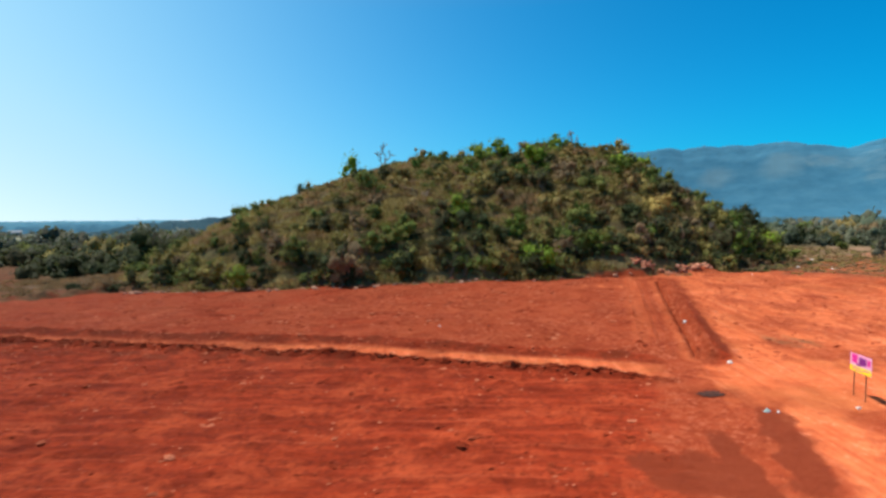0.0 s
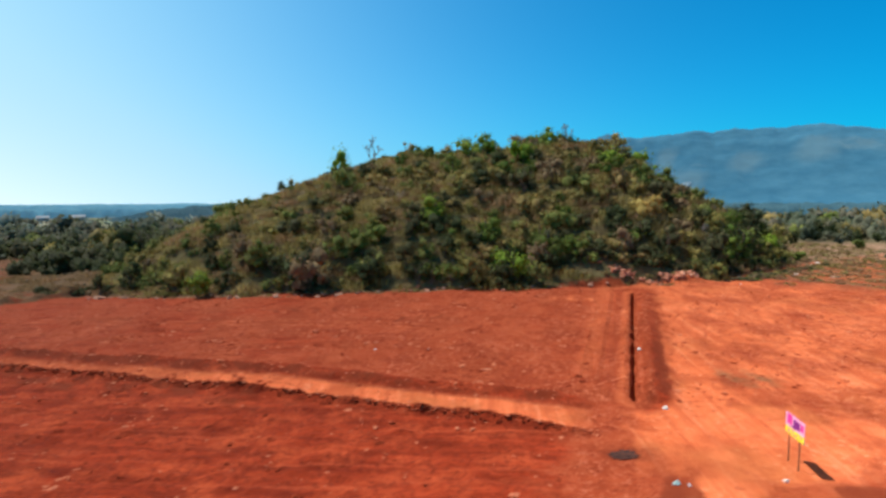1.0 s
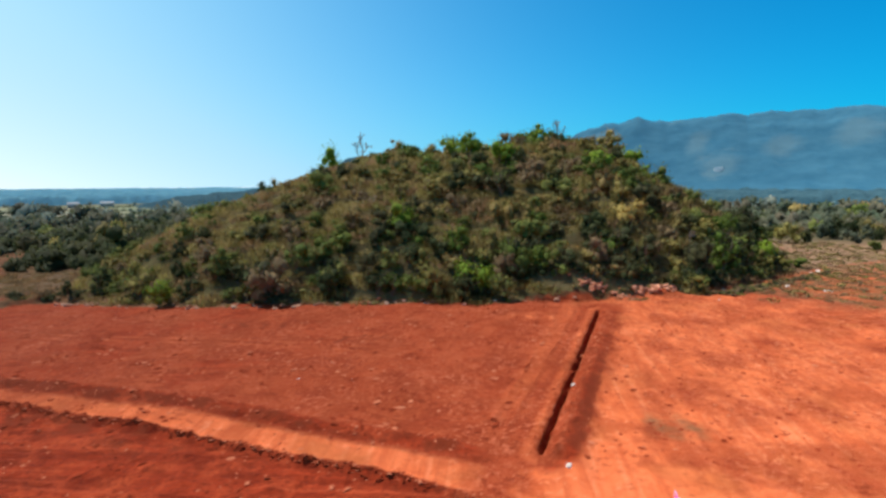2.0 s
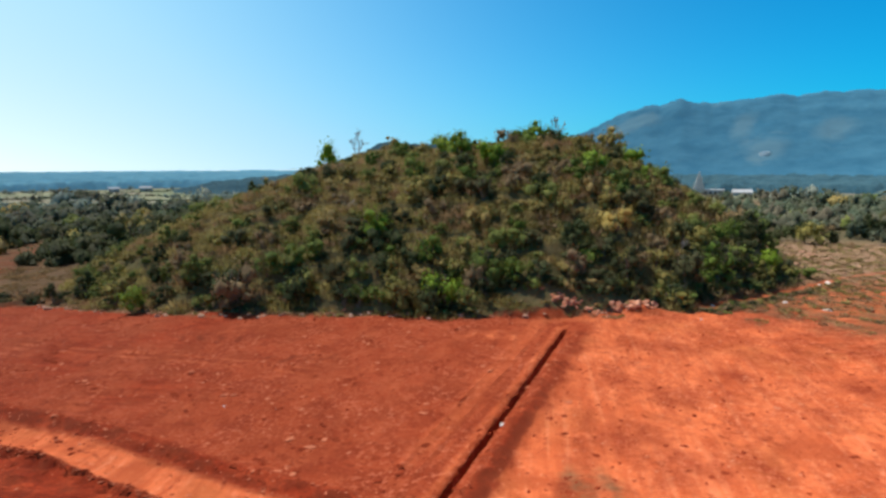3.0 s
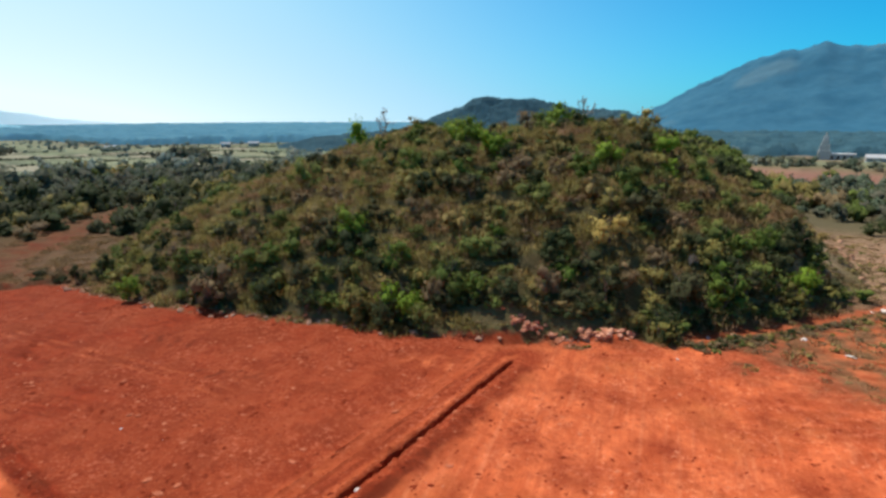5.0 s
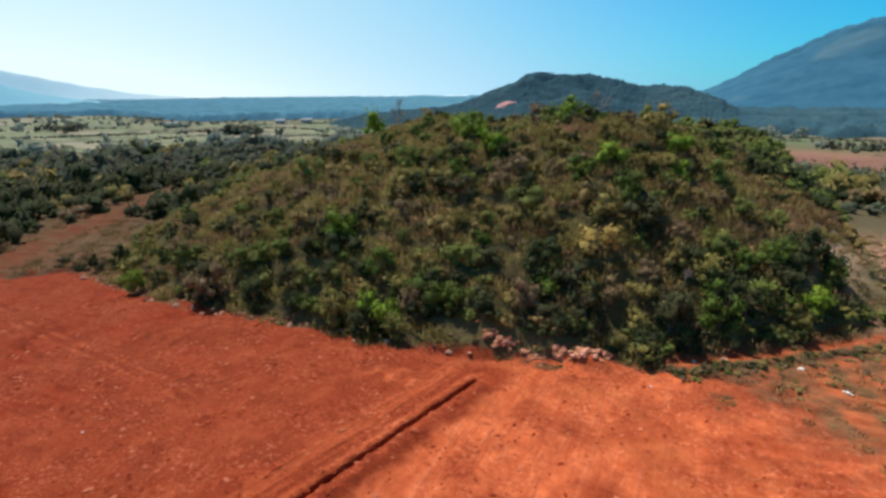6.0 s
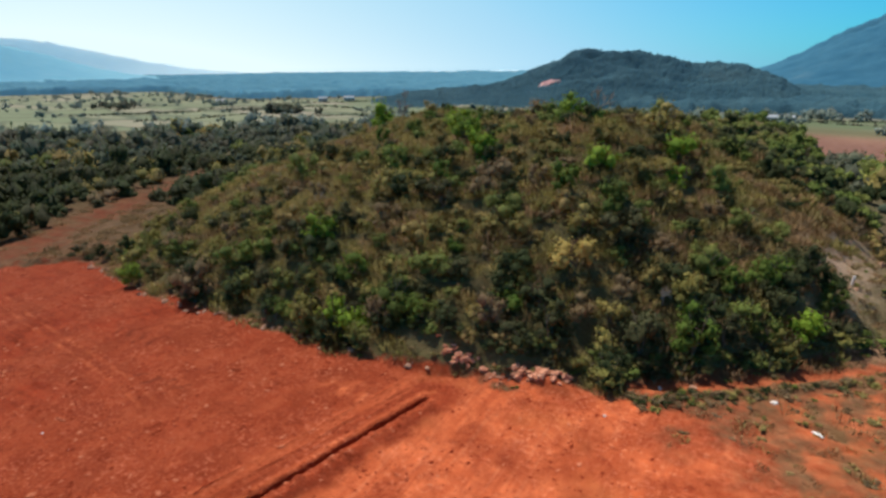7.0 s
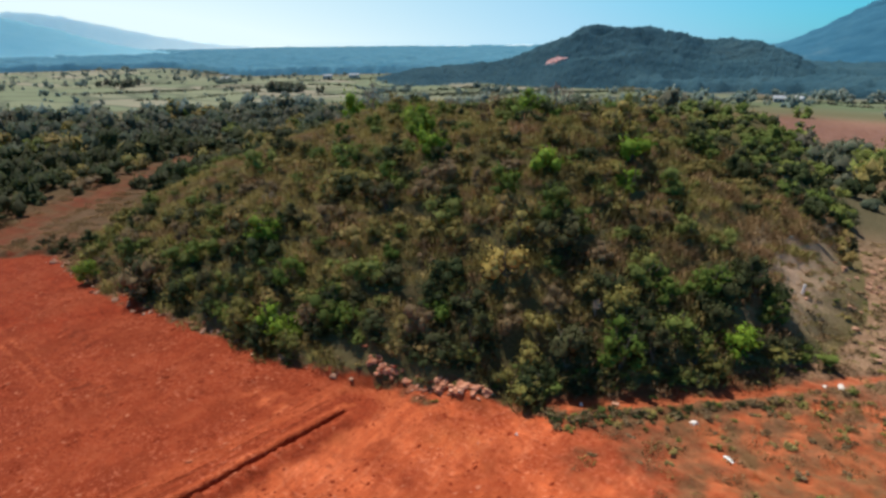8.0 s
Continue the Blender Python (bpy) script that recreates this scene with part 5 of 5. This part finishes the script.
def rock(x, y, size, rng, pale=False, label="angular pink-brown rock of a rubble heap", group="rubble at the hill's foot"):
    ob = new("rock", rng.choice(PALE_ROCKS if pale else ROCKS))
    ob.matrix_world = Matrix.LocRotScale((x, y, ground_at(x, y) + 0.06 * size), Euler((rng.uniform(-0.4, 0.4), rng.uniform(-0.4, 0.4), rng.uniform(0, 6.28))),
                                         (size * rng.uniform(0.8, 1.4), size * rng.uniform(0.7, 1.1), size * rng.uniform(0.7, 1.0)))
    return tagged(ob, label, "rock", group)


rocks = random.Random(21)
for k in range(26):
    rock(rocks.gauss(36.6, 1.5), rocks.gauss(101.2, 0.4), rocks.uniform(0.35, 1.1), rocks)
for k in range(16):
    rock(rocks.uniform(38, 43), 101.6 + rocks.gauss(0, 0.5), rocks.uniform(0.3, 0.8), rocks)
for k in range(52):
    u = rocks.uniform(0, 1)
    rock(43.2 + 7.2 * u + rocks.gauss(0, 0.3), 102.5 + 1.9 * u + rocks.gauss(0, 0.45), rocks.uniform(0.3, 1.1), rocks)
for k in range(84):
    u = rocks.uniform(-60, 34)
    v = 96.6 + 0.0022 * min(u + 10, 0) ** 2 + 0.00105 * max(u, 0) ** 2 + rocks.gauss(0.6, 0.7)
    rock(u, v, rocks.uniform(0.2, 0.75), rocks, rocks.random() < 0.75, "pale stone along the field's edge", "stones along the field's edge")
for u, v, size in ((-30.5, 96.4, 1.0), (-29.2, 96.7, 0.8), (-55.8, 100.6, 1.1), (-57.5, 101.6, 0.8), (-22.6, 96.6, 0.9), (-12.0, 96.0, 0.8), (10.5, 97.6, 0.7), (64.2, 112.5, 0.8)):
    rock(u, v, size, rocks, True, "pale stone along the field's edge", "stones along the field's edge")
for u, v, size in ((28.9, 66.0, 0.45), (26.6, 51.0, 0.5), (-0.5, 66.5, 0.24), (5.5, 66.5, 0.18), (30.3, 39.9, 0.28), (56.3, 100.8, 0.35), (73.1, 113.9, 0.7), (60.6, 110.2, 0.5), (86.0, 131.0, 0.7), (87.8, 131.5, 0.7)):
    rock(u, v, size, rocks, True, "small white stone on the bare earth", "white stones").data = rocks.choice(WHITE_ROCKS)


# broken stone on the bare eastern slope
for k in range(60):
    u, v = rocks.gauss(95.0, 6.0), rocks.gauss(165.0, 9.0)
    rock(u, v, rocks.uniform(0.3, 1.1), rocks, True, "pale broken stone on the bare slope", "stones on the bare slope")


def clods():
    """Broken lumps over the ploughed field, the path's ridges and the trench's banks."""
    rng = np.random.RandomState(31)
    x, y = rng.uniform(-70, 30, 24000), rng.uniform(20, 66, 24000)
    soil, _ = soils(x, y)
    dense = ripple(x, y, 8, 55) + 0.5 * ripple(x, y, 2.5, 56)
    keep = (soil[:, 1] > 0.4) & (y < 62) & (dense + rng.uniform(-0.8, 0.6, len(x)) > 0.3)
    x, y = x[keep], y[keep]
    size = np.minimum(rng.gamma(1.4, 0.055, len(x)) + 0.03, 0.36)
    ridge_x = rng.uniform(-75, 20, 5000)
    path_y = np.interp(ridge_x, [p[0] for p in CROSS_PATH], [p[1] for p in CROSS_PATH])
    half = 1.25 + 0.5 * smooth(-60, 0, ridge_x)
    low = rng.uniform(size=5000) < 0.75
    ridge_y = path_y + np.where(low, -half - 0.65 + rng.normal(scale=0.28, size=5000), half + 1.5 + rng.normal(scale=0.7, size=5000))
    t = rng.uniform(0.02, 0.98, 1500)
    tx, ty = 24.5 + 11.9 * t, 52.6 + 41.4 * t
    off = np.where(rng.uniform(size=1500) < 0.5, rng.normal(-0.85, 0.3, 1500), rng.normal(1.2, 0.5, 1500))
    fx, fy = rng.uniform(-60, 78, 6500), rng.uniform(52, 104, 6500)
    bare = red_extent(fx, fy) > 0.9
    # larger lumps in loose groups between the path and the hill
    cx, cy, many = rng.uniform(-48, 27, 95), rng.uniform(56, 95, 95), rng.randint(1, 7, 95)
    gx = np.repeat(cx, many) + rng.normal(scale=0.75, size=many.sum())
    gy = np.repeat(cy, many) + rng.normal(scale=0.55, size=many.sum())
    lump = np.minimum(rng.gamma(2.2, 0.075, many.sum()) + 0.12, 0.42)
    on = red_extent(gx, gy) > 0.9
    px = np.concatenate([x, ridge_x, tx + off * 0.96, fx[bare], gx[on]])
    py = np.concatenate([y, ridge_y, ty - off * 0.28, fy[bare], gy[on]])
    size = np.concatenate([size, np.minimum(rng.gamma(2.0, 0.03, 5000) + 0.03, 0.22), rng.gamma(2.0, 0.016, 1500) + 0.02, np.minimum(rng.gamma(1.2, 0.06, bare.sum()) + 0.03, 0.34), lump[on]])
    z = heights(px, py)
    ico = np.array([(0.1, 0, 0.62), (1.0, 0, 0.22), (0.3, 0.95, 0.35), (-0.8, 0.6, 0.2), (-0.8, -0.6, 0.38), (0.3, -0.95, 0.15)])
    tris = np.array([(0, 1, 2), (0, 2, 3), (0, 3, 4), (0, 4, 5), (0, 5, 1)])
    skirt = np.array([(1, 6, 2), (2, 6, 3), (3, 6, 4), (4, 6, 5), (5, 6, 1)])
    base = np.concatenate([ico, [(0, 0, -0.5)]])
    verts = base[None] * size[:, None, None] * rng.uniform(0.65, 1.35, (len(px), 7, 3)) * (1.25, 0.8, 0.7)
    a = rng.uniform(0, math.tau, len(px))[:, None]
    verts = np.stack([verts[..., 0] * np.cos(a) - verts[..., 1] * np.sin(a), verts[..., 0] * np.sin(a) + verts[..., 1] * np.cos(a), verts[..., 2]], -1)
    verts = verts + np.stack([px, py, z - size * 0.1], -1)[:, None]
    faces = (np.concatenate([tris, skirt])[None] + np.arange(len(px))[:, None, None] * 7).reshape(-1, 3)
    return tagged(new("earth_clods", array_mesh("earth_clods", verts.reshape(-1, 3), faces, [CLOD])), "broken clods of dark red earth on the ploughed field", "earth", kind="stuff")


clods()


# ---- signboard ----
WHITE = plain_material("white_sheet", (0.72, 0.70, 0.72), (0.82, 0.80, 0.82), 4.0, 0.6)
MAGENTA = plain_material("magenta_print", (0.62, 0.03, 0.26), (0.75, 0.06, 0.34), 5.0, 0.5)
PURPLE = plain_material("purple_print", (0.16, 0.02, 0.16), (0.28, 0.04, 0.26), 5.0, 0.5)
PINK = plain_material("pink_print", (0.72, 0.28, 0.50), (0.82, 0.44, 0.62), 5.0, 0.5)
YELLOW = plain_material("yellow_print", (0.80, 0.62, 0.02), (0.88, 0.72, 0.04), 5.0, 0.5)
RUST = plain_material("rusty_post", (0.16, 0.07, 0.04), (0.30, 0.13, 0.07), 9.0, 0.7, 0.2)


def signboard(x, y, turn):
    thing = tagged(new("signboard"), "printed magenta and yellow signboard on two rusty posts", "sign")
    wide, tall, foot = 2.4, 1.38, 1.95
    board = part("panel", box((wide, 0.03, tall), (wide / 2, 0, foot + tall / 2), bevel=0.006), PINK, thing, "thin pink printed sheet metal panel")
    part("yellow_band", box((wide - 0.04, 0.01, 0.44), (wide / 2, -0.021, foot + 0.24)), YELLOW, board, "yellow printed band along the lower edge")
    part("frame", box((wide, 0.04, 0.05), (wide / 2, 0.036, foot + 0.06)), RUST, thing)
    for cx, cz, w, h, m in ((0.52, 1.0, 0.62, 0.66, MAGENTA), (1.42, 0.92, 0.82, 0.56, PURPLE), (2.1, 0.96, 0.34, 0.46, MAGENTA), (1.0, 0.60, 0.6, 0.14, PURPLE)):
        part("print_block", box((w, 0.012, h), (cx, -0.022, foot + cz), bevel=0.004), m, board)
    for cx, cz, w in ((0.7, 0.33, 0.9), (0.9, 0.17, 1.2), (1.85, 0.28, 0.7)):
        part("print_bar", box((w, 0.006, 0.06), (cx, -0.028, foot + cz)), MAGENTA, board)
    for cx in (0.4, 1.75):
        bm = box((0.07, 0.07, foot + 1.2), (cx, 0.056, (foot + 1.2) / 2 - 0.25), bevel=0.01)
        part("post", bm, RUST, thing)
    thing.matrix_world = pose(x, y, ground_at(x, y) - 0.02, 0, 0, turn)


signboard(31.9, 43.0, -94)


# ---- litter and ash ----
BAG = plain_material("white_plastic", (0.70, 0.72, 0.74), (0.86, 0.87, 0.88), 6.0, 0.45)
TEAL = plain_material("teal_plastic", (0.20, 0.42, 0.42), (0.62, 0.74, 0.74), 7.0, 0.45)
ASH = plain_material("black_ash", (0.022, 0.018, 0.018), (0.13, 0.05, 0.035), 3.0, 1.0, 0.5)


def crumpled(name, x, y, size, material, label, category, seed, turn=0.0, rise=0.18):
    """A crumpled sheet or low heap with a thick rim, resting on the earth."""
    bm = bmesh.new()
    bmesh.ops.create_grid(bm, x_segments=9, y_segments=7, size=0.5)
    for v in bm.verts:
        p = v.co * 4 + Vector((seed, seed * 2, 0))
        r = math.hypot(v.co.x, v.co.y) * 2
        v.co.x += 0.08 * noise.noise(p)
        v.co.y += 0.08 * noise.noise(p + Vector((7, 0, 0)))
        v.co.z = rise * max(0.0, 1.1 - r) * (0.7 + 0.9 * noise.noise(p * 1.3)) + 0.02
    bmesh.ops.delete(bm, geom=[v for v in bm.verts if math.hypot(v.co.x, v.co.y) > 0.5], context="VERTS")
    ring = bmesh.ops.extrude_face_region(bm, geom=bm.faces[:])
    for v in ring["geom"]:
        if isinstance(v, bmesh.types.BMVert):
            v.co.z -= 0.06
    me = bpy.data.meshes.new(name)
    bm.to_mesh(me)
    bm.free()
    me.materials.append(material)
    ob = new(name, me)
    slope = math.atan(ground_at(x, y + 0.5) - ground_at(x, y - 0.5))
    ob.matrix_world = pose(x, y, ground_at(x, y) + 0.02, math.degrees(slope), 0, turn) @ Matrix.Diagonal((*size, 1))
    return tagged(ob, label, category)


crumpled("ash_heap", 20.9, 42.8, (2.6, 1.6, 0.6), ASH, "black burnt ash patch on the red earth", "ash", 3.0, 15, 0.12)
crumpled("plastic_bag", 23.2, 39.2, (0.65, 0.4, 0.8), TEAL, "crumpled pale teal plastic bag on the ground", "litter", 5.0, 20, 0.3)
crumpled("plastic_bag", 23.9, 39.0, (0.32, 0.22, 0.6), BAG, "crumpled white plastic bag on the ground", "litter", 8.0, 60, 0.3)
crumpled("plastic_sheet", 77.4, 109.3, (1.6, 0.62, 0.8), BAG, "torn white plastic sheet lying on rough ground", "litter", 11.0, -35, 0.2)


def marker_post(x, y):
    thing = tagged(new("marker_post"), "white painted marker post on the bare slope", "post")
    part("shaft", box((0.28, 0.28, 1.5), (0, 0, 0.65), bevel=0.03), WHITE, thing)
    part("cap", box((0.34, 0.34, 0.12), (0, 0, 1.46), bevel=0.02), WHITE, thing)
    thing.matrix_world = pose(x, y, ground_at(x, y), 0, 4, 20)


marker_post(82.0, 150.0)


# ---- bare trees on the skyline ----
def bare_tree(x, y, height, seed, label):
    rng = np.random.RandomState(seed)
    trunk, twigs = [], []

    def grow(start, way, length, thick, depth):
        end = start + way * length
        bend = (start + end) / 2 + rng.normal(scale=0.08 * length, size=3)
        (trunk if depth > 2 else twigs).append(tube([start, bend, end], [thick, thick * 0.8, thick * 0.55], 5 if depth > 2 else 4))
        if depth:
            for _ in range(3):
                w = way + rng.normal(scale=0.48, size=3) + np.array([0, 0, 0.15])
                grow(start + (end - start) * rng.uniform(0.6, 1.0), w / np.linalg.norm(w), length * rng.uniform(0.55, 0.8), thick * 0.66, depth - 1)
    grow(np.array([0, 0, -0.3]), np.array([0.08, 0.0, 1.0]), height * 0.36, 0.045 * height ** 0.7, 4)
    thing = tagged(new("bare_tree"), label, "tree")
    for name, pieces in (("trunk", trunk), ("twigwork", twigs)):
        v, q = join(pieces)
        ob = new(name, array_mesh(name, v, q, [PALE_BARK], True))
        ob.parent = thing
    tagged(ob, kind="stuff")
    thing.matrix_world = pose(x, y, ground_at(x, y) - 0.1)


bare_tree(-17.5, 166.0, 10.5, 3, "leafless pale tree on the hill's skyline")
bare_tree(36.0, 157.0, 9.0, 5, "leafless pale tree on the hilltop")
bare_tree(-4.0, 118.5, 4.0, 8, "leafless pale bush on the hillside")
bare_tree(58.0, 121.0, 4.0, 9, "leafless pale bush on the hillside")


# ---- far houses ----
PLASTER = plain_material("white_plaster", (0.42, 0.42, 0.41), (0.56, 0.56, 0.55), 0.8, 0.8)
ROOF = plain_material("pale_roof", (0.50, 0.50, 0.51), (0.66, 0.66, 0.66), 1.2, 0.6)
DARK = plain_material("dark_opening", (0.03, 0.03, 0.035), (0.06, 0.06, 0.065), 2.0, 0.5)


def house(x, y, turn, size, label):
    w, d, h = size
    thing = tagged(new("house"), label, "house", "far houses")
    part("wall", box((w, d, h), (0, 0, h / 2 - 0.2)), PLASTER, thing)
    bm = bmesh.new()
    e = 0.5
    pts = [bm.verts.new(p) for p in ((-w / 2 - e, -d / 2 - e, h - 0.3), (w / 2 + e, -d / 2 - e, h - 0.3), (w / 2 + e, d / 2 + e, h - 0.3), (-w / 2 - e, d / 2 + e, h - 0.3), (-w / 2 - e, 0, h + 0.28 * d), (w / 2 + e, 0, h + 0.28 * d))]
    for f in ((0, 1, 5, 4), (2, 3, 4, 5), (1, 2, 5), (3, 0, 4), (3, 2, 1, 0)):
        bm.faces.new([pts[i] for i in f])
    part("roof", bm, ROOF, thing)
    part("door", box((1.1, 0.12, 2.1), (0.1 * w, -d / 2 - 0.03, 0.9)), DARK, thing)
    for cx in (-0.3, 0.34):
        part("window", box((1.2, 0.12, 1.1), (cx * w, -d / 2 - 0.03, 1.6)), DARK, thing)
    thing.matrix_world = pose(x, y, ground_at(x, y), 0, 0, turn)


house(56.0, 548.0, 8, (7.5, 5.5, 3.4), "small white plastered house by the fields")
house(68.0, 560.0, -20, (7.0, 5.0, 3.0), "small white plastered house by the fields")
house(-491.0, 637.0, 40, (12.0, 7.0, 4.0), "small white plastered house among trees")
house(-470.0, 668.0, 30, (14.0, 7.0, 4.0), "small white plastered house among trees")
house(-610.0, 560.0, 55, (12.0, 7.0, 4.0), "small white plastered house among trees")
house(212.0, 548.0, -10, (15.0, 8.0, 3.6), "long pale low building among trees")


def temple_tower(x, y):
    thing = tagged(new("temple_tower"), "white tapered temple tower beside a flat-roofed hall", "tower")
    for k, (w, z, h) in enumerate(((9.0, 0, 8.0), (7.0, 8.0, 4.5), (5.0, 12.5, 4.0), (3.2, 16.5, 3.0), (1.2, 19.5, 2.5))):
        part("tier", box((w, w, h), (0, 0, z + h / 2), bevel=0.25), PLASTER, thing)
    hall = part("hall", box((18, 9, 5.0), (12.2, 1.0, 2.5), bevel=0.1), PLASTER, thing)
    part("roof_slab", box((19, 10, 0.6), (12.2, 1.0, 5.35), bevel=0.05), ROOF, thing)
    for k in range(4):
        part("window", box((1.8, 0.2, 2.4), (5.6 + 4.2 * k, -3.56, 2.6)), DARK, hall)
    thing.matrix_world = pose(x, y, ground_at(x, y) - 0.3, 0, 0, -12)


temple_tower(181.0, 568.0)


def bare_cut(name, label, slope, rugged, az, reach, half, tones):
    """A raw cut in a wooded slope, lying on it; half: its half width in degrees and half length in metres."""
    rng = np.random.RandomState(77)
    u, v = np.meshgrid(np.linspace(-1, 1, 19), np.linspace(-1, 1, 13))
    spread = u * np.sqrt(1 - 0.5 * v ** 2), v * np.sqrt(1 - 0.5 * u ** 2)
    X, Y, Z = mountain_surface(*slope, rugged, np.radians(az + half[0] * (spread[0] + 0.24 * spread[1])), reach + half[1] * spread[1])
    rim = np.maximum(np.abs(u), np.abs(v)) > 0.99
    Z = Z + np.where(rim, -3.0, 2.2 + rng.normal(scale=0.6, size=u.shape))
    X, Y = X + rng.normal(scale=0.7, size=u.shape), Y + rng.normal(scale=0.9, size=u.shape)
    idx = np.arange(u.size).reshape(u.shape)
    quads = np.stack([idx[:-1, :-1], idx[:-1, 1:], idx[1:, 1:], idx[1:, :-1]], -1).reshape(-1, 4)
    mat = plain_material(name, *tones, 0.15, 1.0, 0.3)
    tagged(new(name, array_mesh(name, np.stack([X, Y, Z], -1).reshape(-1, 3), quads, [mat])), label, "quarry", kind="structure")


bare_cut("backdrop_quarry", "raw pinkish earth cut in the wooded slope", WOODED, 0.16, -20.3, 738.0, (1.05, 15), ((0.60, 0.34, 0.31), (0.85, 0.60, 0.56)))
bare_cut("backdrop_bare_scar", "pale bare scar on the wooded mountain", RIDGE, 0.02, 19.4, 1235.0, (0.45, 11), ((0.24, 0.34, 0.42), (0.36, 0.45, 0.50)))
